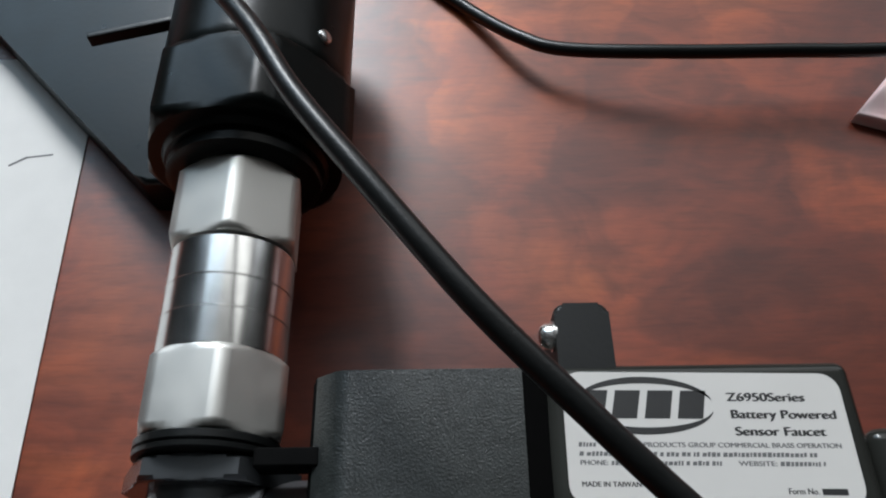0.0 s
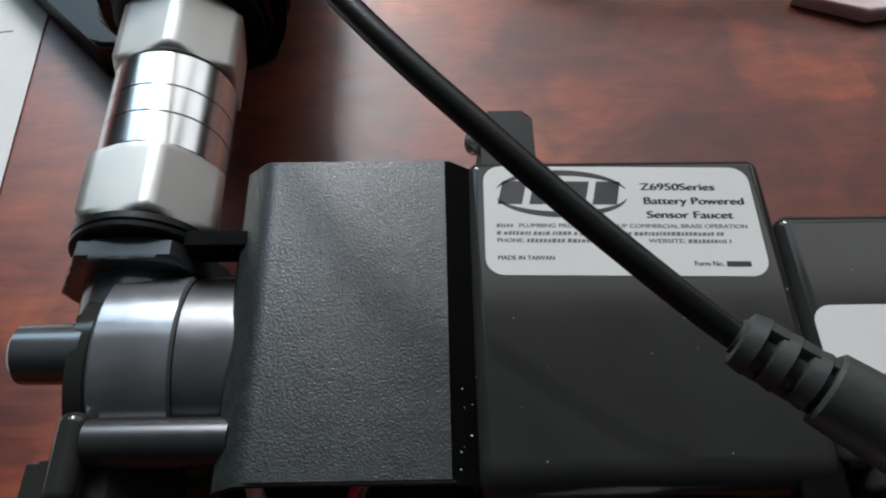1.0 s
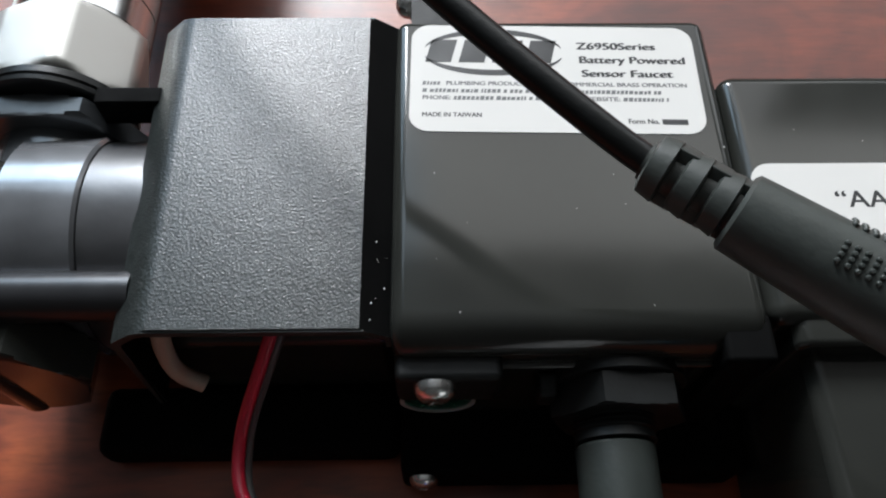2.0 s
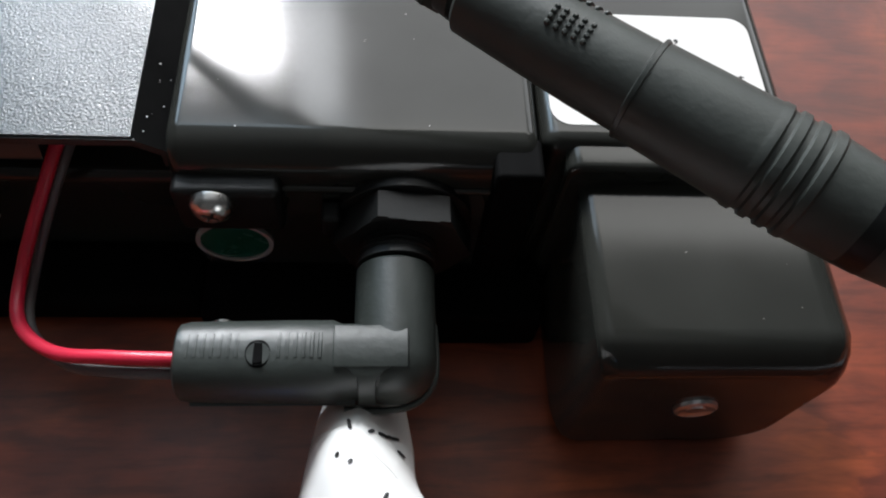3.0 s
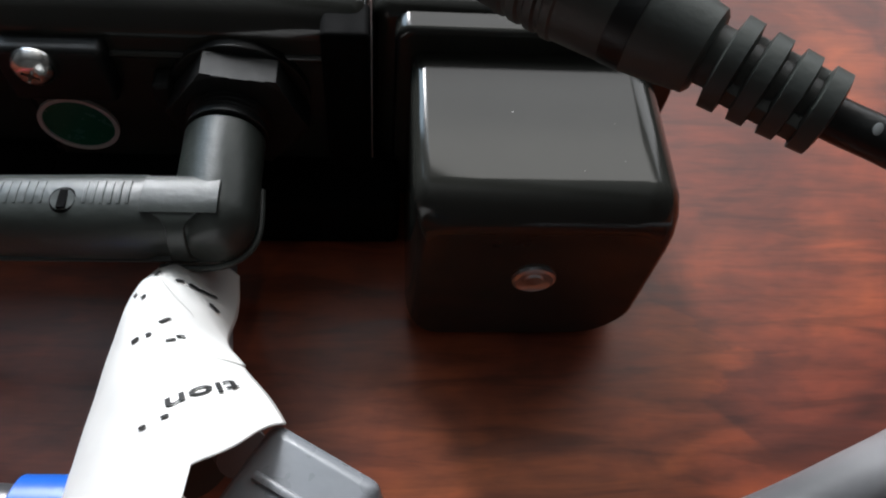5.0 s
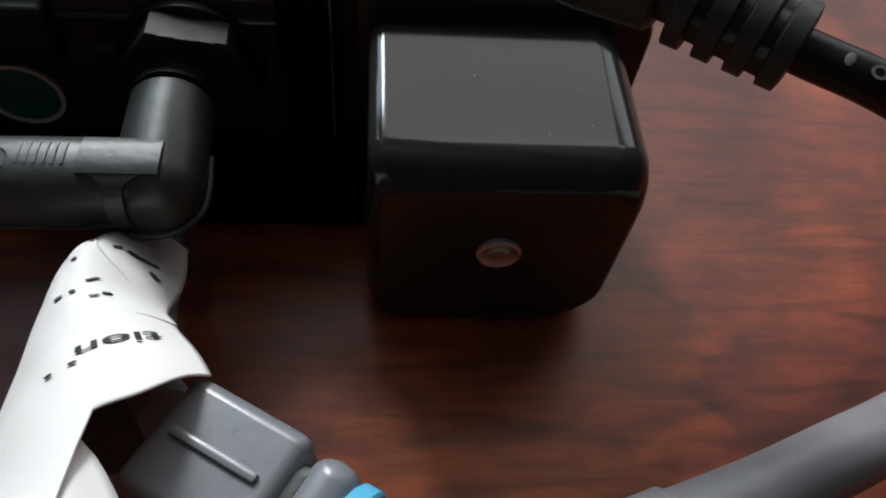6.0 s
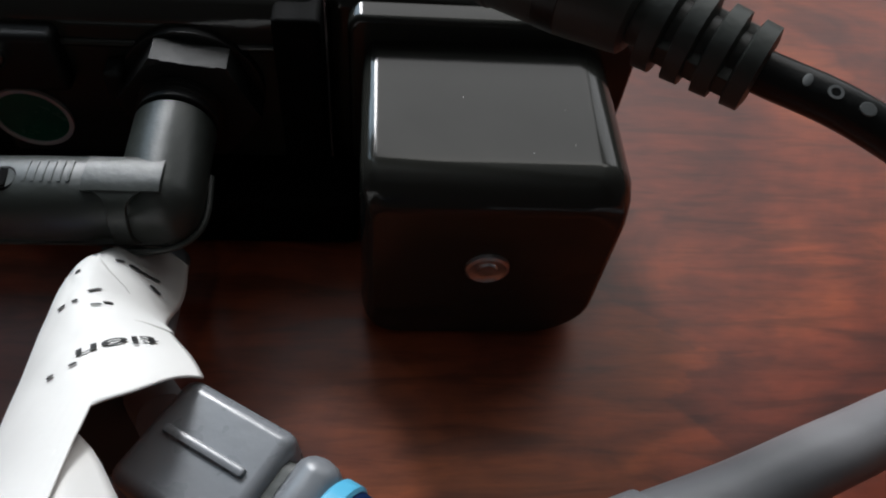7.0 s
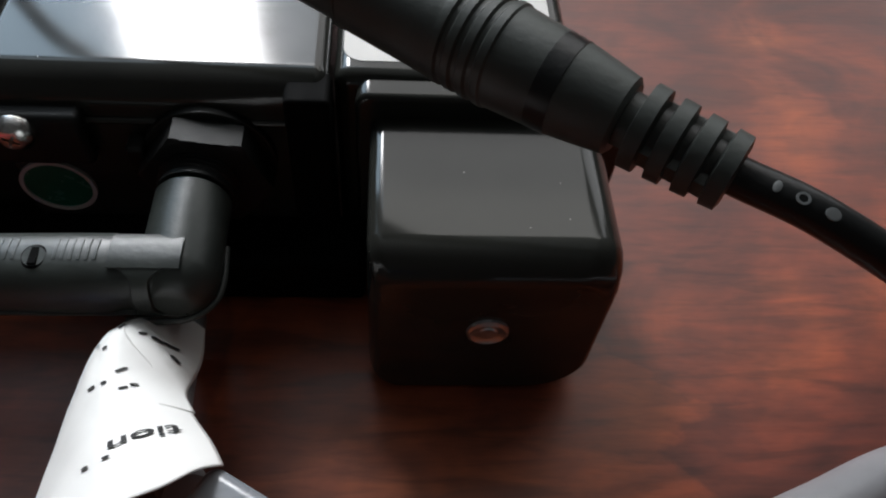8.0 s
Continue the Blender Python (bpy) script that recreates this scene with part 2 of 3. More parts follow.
def hexagon(length, r, a, b, spin=0.0, cham=1.2):
    """A hex nut with turned-down corners."""
    bm = bmesh.new()
    n = 48
    rings = []

    def radius(k, limit):
        ang = (2 * math.pi * k / n) % (math.pi / 3) - math.pi / 6
        return min(r * math.cos(math.pi / 6) / math.cos(ang), limit)

    for h, limit in ((0, r * 0.87), (cham * 0.35, r * 0.93), (cham, r), (length - cham, r), (length - cham * 0.35, r * 0.93), (length, r * 0.87)):
        rings.append([bm.verts.new((radius(k, limit) * math.cos(spin + 2 * math.pi * k / n), radius(k, limit) * math.sin(spin + 2 * math.pi * k / n), h)) for k in range(n)])
    for p, q in zip(rings, rings[1:]):
        for k in range(n):
            bm.faces.new((p[k], p[(k + 1) % n], q[(k + 1) % n], q[k]))
    bm.faces.new(rings[0][::-1])
    bm.faces.new(rings[-1])
    bm.transform(axis_matrix(a, b))
    return bm


def smooth_path(points, steps=10):
    pts = [Vector(p) for p in points]
    pts = [2 * pts[0] - pts[1]] + pts + [2 * pts[-1] - pts[-2]]
    out = []
    for i in range(1, len(pts) - 2):
        p0, p1, p2, p3 = pts[i - 1 : i + 3]
        for s in range(steps):
            t = s / steps
            out.append(0.5 * (2 * p1 + (p2 - p0) * t + (2 * p0 - 5 * p1 + 4 * p2 - p3) * t * t + (3 * p1 - p0 - 3 * p2 + p3) * t**3))
    out.append(pts[-2])
    return out


def tube(points, radius, sides=16, steps=10):
    path = smooth_path(points, steps)
    bm = bmesh.new()
    rings = []
    side = Vector((0, 0, 1))
    for i, p in enumerate(path):
        d = (path[min(i + 1, len(path) - 1)] - path[max(i - 1, 0)]).normalized()
        u = (side - d * side.dot(d)).normalized()
        side = u
        v = d.cross(u)
        r = radius(i / (len(path) - 1)) if callable(radius) else radius
        rings.append([bm.verts.new(p + r * (math.cos(2 * math.pi * k / sides) * u + math.sin(2 * math.pi * k / sides) * v)) for k in range(sides)])
    for p, q in zip(rings, rings[1:]):
        for k in range(sides):
            bm.faces.new((p[k], p[(k + 1) % sides], q[(k + 1) % sides], q[k]))
    bm.faces.new(rings[0][::-1])
    bm.faces.new(rings[-1])
    return bm


def prism(outline, z0, z1, bevel=0.0, seg=3, m=None):
    """An upright prism over an outline of (x, y)."""
    bm = bmesh.new()
    low = [bm.verts.new((x, y, z0)) for x, y in outline]
    top = [bm.verts.new((x, y, z1)) for x, y in outline]
    n = len(outline)
    bm.faces.new(low[::-1])
    cap = bm.faces.new(top)
    for k in range(n):
        bm.faces.new((low[k], low[(k + 1) % n], top[(k + 1) % n], top[k]))
    if bevel:
        bmesh.ops.bevel(bm, geom=list(cap.edges), offset=bevel, segments=seg, affect="EDGES", profile=0.5)
    if m is not None:
        bm.transform(m)
    return bm


def round_rect(x0, x1, y0, y1, r, n=6):
    out = []
    for cx, cy, a in ((x1 - r, y1 - r, 0), (x0 + r, y1 - r, 90), (x0 + r, y0 + r, 180), (x1 - r, y0 + r, 270)):
        for k in range(n + 1):
            g = radians(a + 90 * k / n)
            out.append((cx + r * math.cos(g), cy + r * math.sin(g)))
    return out


def join_bm(*some):
    out = bmesh.new()
    for bm in some:
        me = bpy.data.meshes.new("tmp")
        bm.to_mesh(me)
        bm.free()
        out.from_mesh(me)
        bpy.data.meshes.remove(me)
    return out


def lettering(name, text, size, m, mat, parent, bold=0.0, width=0.0):
    cu = bpy.data.curves.new(name, "FONT")
    cu.body, cu.size, cu.extrude = text, size, 0.03
    tmp = bpy.data.objects.new(name, cu)
    scene.collection.objects.link(tmp)
    bpy.context.view_layer.update()
    me = bpy.data.meshes.new_from_object(tmp.evaluated_get(bpy.context.evaluated_depsgraph_get()))
    bpy.data.objects.remove(tmp)
    bm = bmesh.new()
    bm.from_mesh(me)
    if width:
        w = max(v.co.x for v in bm.verts)
        for v in bm.verts:
            v.co.x *= width / w
    if bold:
        twin = bm.copy()
        twin.transform(Matrix.Translation((bold, 0.3 * bold, 0.008)))
        bm = join_bm(bm, twin)
    bm.transform(m)
    return part(name, bm, mat, parent)


def cross_screw(name, x, y, z, r, parent, spin=0.3, label="domed zinc cross-head screw"):
    """A pan-head screw that faces -y, with a cross recess."""
    bm = bmesh.new()
    n, prof = 32, ((0, 1.0), (0.9, 0.98), (1.6, 0.86), (2.2, 0.62), (2.45, 0.42))
    rings = []
    for h, f in prof:
        rings.append([bm.verts.new((r * f * math.cos(2 * math.pi * k / n), -h * r / 3.2, r * f * math.sin(2 * math.pi * k / n))) for k in range(n)])
    for p, q in zip(rings, rings[1:]):
        for k in range(n):
            bm.faces.new((p[k], p[(k + 1) % n], q[(k + 1) % n], q[k]))
    inner = []
    for k in range(n):
        ang = 2 * math.pi * k / n
        arm = 0.40 if k % 8 in (0, 1, 7) else 0.16
        inner.append(bm.verts.new((r * arm * math.cos(ang), -2.42 * r / 3.2, r * arm * math.sin(ang))))
    deep = [bm.verts.new((v.co.x * 0.8, -1.2 * r / 3.2, v.co.z * 0.8)) for v in inner]
    for k in range(n):
        j = (k + 1) % n
        bm.faces.new((rings[-1][k], rings[-1][j], inner[j], inner[k]))
        bm.faces.new((inner[k], inner[j], deep[j], deep[k]))
    bm.faces.new(deep)
    bm.transform(Matrix.Translation((x, y, z)) @ Matrix.Rotation(spin, 4, "Y"))
    return part(name, bm, SCREW, parent, label, 50)


# ---- room and table ----
# room shell added out of view; its dark sides deepen the shadows
def room():
    def wall(name, x0, x1, y0, y1, z0, z1, mat, openings=()):
        """A wall along x or a slab; openings (x0, x1, z0, z1) go right through."""
        if not openings:
            return part(name, block(x0, x1, y0, y1, z0, z1, 0), mat)
        xs = sorted({x0, x1, *(o[0] for o in openings), *(o[1] for o in openings)})
        zs = sorted({z0, z1, *(o[2] for o in openings), *(o[3] for o in openings)})
        pieces = []
        for a, b in zip(xs, xs[1:]):
            for c, d in zip(zs, zs[1:]):
                if not any(o[0] <= a and b <= o[1] and o[2] <= c and d <= o[3] for o in openings):
                    pieces.append(block(a, b, y0, y1, c, d, 0))
        return part(name, join_bm(*pieces), mat)

    holes = [tuple(round(1000 * v) for v in (x - w / 2, x + w / 2, z - h / 2, z + h / 2)) for x, w, z, h, _, _ in WINDOWS]
    yn = 1000 * NORTH
    north = wall("wall_north", -2500, 2500, yn, yn + 150, -740, 3200, WALL, holes)
    tagged(north, "unseen matt painted wall with a row of windows", "wall", kind="structure")
    for name, args in (("wall_south", (-2500, 2500, -2350, -2200, -740, 3200)), ("wall_west", (-2650, -2500, -2350, yn + 150, -740, 3200)), ("wall_east", (2500, 2650, -2350, yn + 150, -740, 3200))):
        tagged(wall(name, *args, DIM if name == "wall_south" else SIDE), "unseen plain wall, dark to keep bounce light low", "wall", kind="structure")
    tagged(part("ceiling", block(-2650, 2650, -2350, yn + 150, 3200, 3300, 0), CEIL), "unseen plain ceiling, grey to keep bounce light low", "ceiling", kind="structure")
    tagged(part("floor", block(-2650, 2650, -2350, yn + 150, -840, -740, 0), FLOOR), "brown carpeted floor", "floor", kind="structure")


room()
table = thing("table", "reddish-brown polished cherry wood table top", "table", (0, 100, -740))
part("tabletop", block(-700, 900, -500, 700, -35, 0, 4), WOOD, table)
for lx in (-640, 840):
    for ly in (-440, 640):
        part("leg", block(lx - 30, lx + 30, ly - 30, ly + 30, -740, -35.5, 4), WOOD, table)

# ---- control box ----
box = thing("control_box", "glossy black plastic faucet control box with white label on the table", "control box", (48, 24, 0))
BX0, BX1, BY0, BY1, TOP = 20.0, 78.5, -9.0, 57.0, 48.0
LEDGE = -12.4


def lipped_box(x0, x1, y0, y1, z0, z1, lip, bevel):
    """A box whose top front edge is a broad round lip; the other edges are slightly rounded."""
    bm = bmesh.new()
    bmesh.ops.create_cube(bm, size=1)
    for v in bm.verts:
        v.co = Vector((x0 + (v.co.x + 0.5) * (x1 - x0), y0 + (v.co.y + 0.5) * (y1 - y0), z0 + (v.co.z + 0.5) * (z1 - z0)))
    front = [e for e in bm.edges if all(v.co.y < y0 + 0.01 and v.co.z > z1 - 0.01 for v in e.verts)]
    bmesh.ops.bevel(bm, geom=front, offset=lip, segments=8, affect="EDGES", profile=0.5)
    rest = [e for e in bm.edges if e.is_valid and len(e.link_faces) == 2 and e.calc_face_angle() > radians(50)]
    bmesh.ops.bevel(bm, geom=rest, offset=bevel, segments=4, affect="EDGES", profile=0.5)
    return bm


part("housing", lipped_box(BX0, BX1, BY0, BY1, 0.3, TOP, 6.0, 2.4), GLOSS, box)
part("screw_lug", prism(round_rect(23.0, 34.0, 52, 70, 2.0), 30, TOP - 0.5, 1.2), BLACK, box, "black plastic lug behind the housing")
lug_screw = lathe([(0, 3.1), (0.8, 3.1), (0.9, 2.7), (2.0, 2.6), (3.0, 2.0), (3.5, 0.9)], (23.4, 64, 44.5), (19, 64, 44.5), 24)
part("lug_screw", lug_screw, SCREW, box, "small bright screw head")
part("front_ledge", block(BX0 + 0.6, 37.5, LEDGE, BY0 + 3, 31.0, 42.6, 1.2, 4), BLACK, box)
part("seam_lip", block(BX0 + 1, BX1 - 1, BY0 - 0.7, BY0 + 3, 38.6, 40.0, 0.6, 3), GLOSS, box)
part("clip", block(71.2, 79.0, -11.5, -3.5, 4, TOP - 1.2, 1.0), MATTE, box, "black plastic clip between housing and battery case")
# foot behind the lower screw, stretched right to blacken the shadow by the case
part("foot", block(20.5, 84.5, -20.5, BY0 + 1, 0.3, 13.5, 1.5), MATTE, box)
cross_screw("screw", 26.9, LEDGE - 0.1, 39.8, 3.5, box, 0.5)
cross_screw("screw", 24.8, -20.7, 10.8, 2.7, box, 1.0)
lens_c = (27.4, BY0 - 0.1, 22.2)
part("sensor_window", lathe([(0, 6.1), (0.35, 6.1)], lens_c, (27.4, -20, 22.2), 48), GREEN, box, "dark green round window")
ringbm = bmesh.new()
n = 64
loops = []
for r, d in ((6.0, 0), (6.0, 0.7), (6.75, 0.7), (6.75, 0)):
    loops.append([ringbm.verts.new((lens_c[0] + r * math.cos(2 * math.pi * k / n), lens_c[1] - d, lens_c[2] + r * math.sin(2 * math.pi * k / n))) for k in range(n)])
for a, b in zip(loops, loops[1:]):
    for k in range(n):
        ringbm.faces.new((a[k], a[(k + 1) % n], b[(k + 1) % n], b[k]))
part("window_ring", ringbm, RINGWHITE, box, "thin pale ring round the green window")

# hood over the valve: a bent sheet, open at front and back, rising to the back
HOOD = [(-26.0, -36.0), (-24.4, -7.0), (-23.4, -4.4), (-19.4, -0.9), (-16.4, 0.0), (15.5, 0.0), (20.6, -3.4), (20.6, -7.0)]
HIN = [(19.2, -7.0), (19.2, -4.2), (15.0, -1.5), (-16.8, -1.5), (-19.0, -2.4), (-22.0, -5.2), (-22.9, -7.4), (-24.5, -36.0)]
bm = bmesh.new()
ends = []
for y, z in ((-6.4, 48.0), (55.4, 50.2)):
    ends.append([bm.verts.new((x, y, z + dz)) for x, dz in HOOD + HIN])
n = len(HOOD + HIN)
bm.faces.new(ends[0])
bm.faces.new(ends[1][::-1])
for k in range(n):
    bm.faces.new((ends[0][k], ends[0][(k + 1) % n], ends[1][(k + 1) % n], ends[1][k]))
bmesh.ops.bevel(bm, geom=[e for e in bm.edges if e.calc_length() > 20 and abs(e.verts[0].co.y - e.verts[1].co.y) < 1], offset=0.4, segments=2, affect="EDGES")
hood = part("hood", bm, TEXTURED, box, "grained black plastic hood, smooth edges and sides near-black for shade", 30)
# side-facing faces get near-black, so their shade is in the colour
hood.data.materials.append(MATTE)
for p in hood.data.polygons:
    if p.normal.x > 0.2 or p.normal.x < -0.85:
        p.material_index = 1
part("tray", block(-25, 19.8, -1.5, 54, 0.3, 31, 2.5), GLOSS, box, "black plastic tray under the hood")
# near-black block added to stand for the shadow below the hood
part("hood_shade_block", block(-38, 20.2, -15.5, -1.8, 0.3, 9, 2.5), MATTE, box)
part("hood_tab", block(-34, -22, 38.5, 42.0, 40, 46.5, 0.4), MATTE, box)

# label on the housing
LZ = TOP + 0.05
label = part("label", prism(round_rect(22.6, 74.8, 30.6, 55.2, 3.5), TOP - 0.1, LZ + 0.1), LABEL, box, "white printed label with black lettering")


def printed(name, x0, x1, y0, y1, mat=INK, parent=label, z=LZ + 0.1, slant=0.0):
    return part(name, prism([(x0, y0), (x1, y0), (x1 + slant, y1), (x0 + slant, y1)], z, z + 0.04), mat, parent)


def crescent(cx, cy, w, h, thick, sign):
    outer = [(cx + w * math.cos(radians(a)), cy + sign * h * math.sin(radians(a))) for a in range(12, 169, 6)]
    inner = [(cx + w * math.cos(radians(a)), cy + sign * (h * math.sin(radians(a)) - thick * math.sin(radians(a)))) for a in range(168, 11, -6)]
    return prism(outer + inner, LZ + 0.1, LZ + 0.14)


part("logo_arc", crescent(37.7, 48.9, 12.8, 5.4, 1.3, 1), INK, label)
part("logo_arc", crescent(37.7, 48.4, 12.8, 5.2, 1.3, -1), INK, label)
for k in range(4):
    printed("logo_bar", 25.2 + 6.1 * k, 29.9 + 6.1 * k, 46.2, 51.6, slant=1.2)
for text, y, x, w in (("Z6950Series", 49.6, 53.0, 14.5), ("Battery Powered", 46.3, 53.2, 19.4), ("Sensor Faucet", 43.1, 53.5, 16.5)):
    lettering("lettering", text, 2.3, Matrix.Translation((x, y, LZ + 0.1)), INK, label, 0.26, w)
rng = random.Random(5)
for y, x0, x1 in ((41.3, 24.8, 28.4), (39.6, 24.8, 67.5), (38.0, 30.4, 51.0), (38.0, 60.6, 69.3)):
    x = x0
    while x < x1 - 0.6:
        w = min(rng.choice((0.35, 0.5, 0.6, 0.75)), x1 - x)
        printed("print_bar", x, x + w, y - rng.uniform(0.34, 0.42), y + rng.uniform(0.30, 0.45), GREYINK, slant=0.15)
        x += w + (0.55 if rng.random() < 0.16 else 0.2)
for text, x, y, w in (("PLUMBING PRODUCTS GROUP COMMERCIAL BRASS OPERATION", 29.0, 40.9, 43.3), ("PHONE:", 24.8, 37.6, 5.0), ("WEBSITE:", 53.2, 37.6, 6.8)):
    lettering("lettering", text, 1.25, Matrix.Translation((x, y, LZ + 0.1)), GREYINK, label, 0.1, w)
lettering("lettering", "MADE IN TAIWAN", 1.3, Matrix.Translation((24.8, 33.8, LZ + 0.1)), INK, label, 0.08, 10.5)
lettering("lettering", "Form No.", 1.5, Matrix.Translation((61.0, 32.7, LZ + 0.1)), INK, label, 0.08, 5.4)
printed("print_bar", 67.0, 71.5, 32.6, 33.7)
# the label sits slightly askew
LC = Vector((48.7, 42.9, TOP)) * MM
label.matrix_basis = Matrix.Translation(LC + Vector((0.3, -0.6, 0)) * MM) @ Matrix.Rotation(radians(-1.2), 4, "Z") @ Matrix.Translation(-LC)

# ---- jack and elbow plug ----
jack_c = (57.2, 31.6)
part("jack_nut", hexagon(5.4, 11.6, (jack_c[0], -10.8, jack_c[1]), (jack_c[0], -30, jack_c[1]), radians(-8), 0.3), BLACK, box, "black plastic hex jack nut")
part("jack_tab", block(jack_c[0] - 13.6, jack_c[0] - 10.4, -13.4, -9.2, jack_c[1] - 0.5, jack_c[1] + 5.0, 0.8), BLACK, box)
part("jack_washer", lathe([(0, 11.6), (1.6, 11.6), (1.8, 11.2)], (jack_c[0], BY0, jack_c[1]), (jack_c[0], -30, jack_c[1])), BLACK, box)
part("jack_thread", lathe([(0, 6.8), (0.6, 6.8), (0.8, 6.3), (1.4, 6.8), (1.7, 6.3), (2.3, 6.8), (2.6, 6.3), (4, 6.6), (4.2, 6.0)], (jack_c[0] - 1.2, -16.0, 32.3), (jack_c[0] - 1.2, -30, 32.3)), BLACK, box)

plug = thing("elbow_plug", "charcoal plastic elbow power plug in the control box jack", "plug", (44, -36, 25))
part("barrel", lathe([(0, 6.1), (0.4, 6.4), (15.5, 6.4), (17.5, 6.15), (19.2, 5.4), (20.6, 4.2), (21.5, 2.4)], (55.8, -20.5, 32.2), (55.8, -36.0, 32.0), 48), PLUG, plug)
arm = bmesh.new()
rings = []
for x, r in ((23.4, 4.9), (23.8, 5.5), (25, 5.8), (40, 6.1), (46.2, 6.12), (47.6, 5.6), (56, 5.6), (57.5, 5.0), (58.5, 4.0)):
    sec = []
    for k in range(40):
        g = 2 * math.pi * k / 40
        c, s = math.cos(g), math.sin(g)
        f = (abs(c) ** 2.4 + abs(s) ** 2.4) ** (-1 / 2.4)
        sec.append(arm.verts.new((x, -36.0 + r * f * c, 32.2 + r * f * s)))
    rings.append(sec)
for a, b in zip(rings, rings[1:]):
    for k in range(40):
        arm.faces.new((a[k], a[(k + 1) % 40], b[(k + 1) % 40], b[k]))
arm.faces.new(rings[0][::-1])
arm.faces.new(rings[-1])
part("arm", arm, PLUG, plug)


def arm_relief(name, a0, a1, edges, label="", top=6.35):
    """A raised band that follows the arm's round front between two angles; edges(a) gives its two ends in x."""
    bm = bmesh.new()
    rows = []
    n = 14
    for i in range(n + 1):
        a = a0 + (a1 - a0) * i / n
        c, q = math.cos(radians(a)), math.sin(radians(a))
        f = (abs(c) ** 2.4 + abs(q) ** 2.4) ** (-1 / 2.4)
        x0, x1 = edges(a)
        rows.append([bm.verts.new((x, -36.0 - r * f * c, 32.2 + r * f * q)) for x, r in ((x0, 5.4), (x0, top - 0.2), (x0 + 0.12, top), (x1 - 0.12, top), (x1, top - 0.2), (x1, 5.4))])
    for p, q in zip(rows, rows[1:]):
        for k in range(6):
            bm.faces.new((p[k], p[(k + 1) % 6], q[(k + 1) % 6], q[k]))
    bm.faces.new(rows[0])
    bm.faces.new(rows[-1][::-1])
    return part(name, bm, PLUG, plug, label)


for k in range(17):
    gx = 25.2 + 1.2 * k
    if not 33.2 < gx < 38.2:
        arm_relief("grip_rib", 112, 76, lambda a: (gx, gx + 0.62), "", 5.78 + 0.02 * (gx - 25.0) + 0.12)
arm_relief("t_bar", 122, 64, lambda a: (46.6, 57.6), "flat raised bar", 6.5)
arm_relief("t_stem", 64, -30, lambda a: (50.2 - 2.2 * max(0.0, (a - 42) / 22) ** 2 - 1.2 * max(0.0, (-8 - a) / 22) ** 2, 52.9 + 2.2 * max(0.0, (a - 42) / 22) ** 2 + 2.5 * max(0.0, (-8 - a) / 22) ** 2))
arm_relief("rim", -22, -34, lambda a: (25.0, 57.5))
part("elbow_rim", tube([(48, -42.4, 28.6), (54, -42.6, 28.6), (58.3, -41.9, 28.8), (61.2, -39.6, 29.1), (62.3, -36, 29.4), (62.1, -29, 30)], 0.55, 10), PLUG, plug)
# no real recess: matt black rim and slot pieces carry its shade
part("slot_rim", lathe([(0, 2.1), (1.0, 2.1), (1.2, 1.8)], (35.8, -36.8, 37.0), (35.8, -37.6, 44.6), 24), MATTE, plug)
part("slot_well", lathe([(0, 1.7), (0.1, 1.7)], (35.8, -36.95, 38.18), (35.8, -37.75, 45.6), 24), PLUG, plug)
part("slot", block(35.15, 36.45, -38.5, -35.2, 38.0, 38.45, 0.1, 1), MATTE, plug)
part("red_wire", tube([(2, 12, 40), (1.5, 2, 40), (-1.5, -6, 35), (-6, -16, 26), (-5, -26, 25), (3, -33, 29), (14, -35.5, 33), (24, -36, 33.5)], 1.1), RED, plug, "red insulated wire")
part("grey_wire", tube([(3.6, 12, 39.5), (2.7, 2, 38.5), (-0.6, -6, 33), (-5.1, -15, 23.5), (-4.1, -26, 22.5), (4.4, -34, 26.5), (15, -37, 30.5), (24, -37.4, 31.0)], 0.9), GREYWIRE, plug, "grey insulated wire")
sleeve = thing("wire_sleeve", "cream wire sleeve hanging below the black hood", "wire", (-20, 4, 20))
part("sleeve", tube([(-18.5, 10, 42), (-18.5, -1, 38), (-19, -4, 30), (-18, -5, 24.5), (-14.5, -6, 22)], 1.6, 12), CREAM, sleeve)

# ---- battery case ----
case = thing("battery_case", "glossy black battery case with white label beside the control box", "battery case", (102, 0, 0))
part("body", block(79.2, 122.0, -5.0, 44.5, 0.3, 47.0, 3.0, 4), GLOSS, case)
cap = bmesh.new()
rings = []


def case_outline(x0, x1, z0, z1, radii, n=7):
    """Corners top right, top left, bottom left, bottom right."""
    out = []
    for (x, z, sx, sz, a), r in zip(((x1, z1, -1, -1, 0), (x0, z1, 1, -1, 90), (x0, z0, 1, 1, 180), (x1, z0, -1, 1, 270)), radii):
        for k in range(n + 1):
            g = radians(a + 90 * k / n)
            out.append((x + sx * r + r * math.cos(g), z + sz * r + r * math.sin(g)))
    return out


rim = bmesh.new()
rows = []
for y, ins in ((-3.5, 0.0), (-7.4, 0.0), (-8.2, 0.35), (-8.6, 1.1)):
    rows.append([rim.verts.new((x, y, z)) for x, z in case_outline(83.0 + ins, 132.5 - ins, 0.6 + 0.5 * ins, 45.8 - ins, (8.0, 2.6, 3.0, 8.0))])
for a, b in zip(rows, rows[1:]):
    for k in range(len(a)):
        rim.faces.new((a[k], a[(k + 1) % len(a)], b[(k + 1) % len(a)], b[k]))
rim.faces.new(rows[0][::-1])
rim.faces.new(rows[-1])
part("flange", rim, GLOSS, case, "glossy raised rim behind the cap", 50)
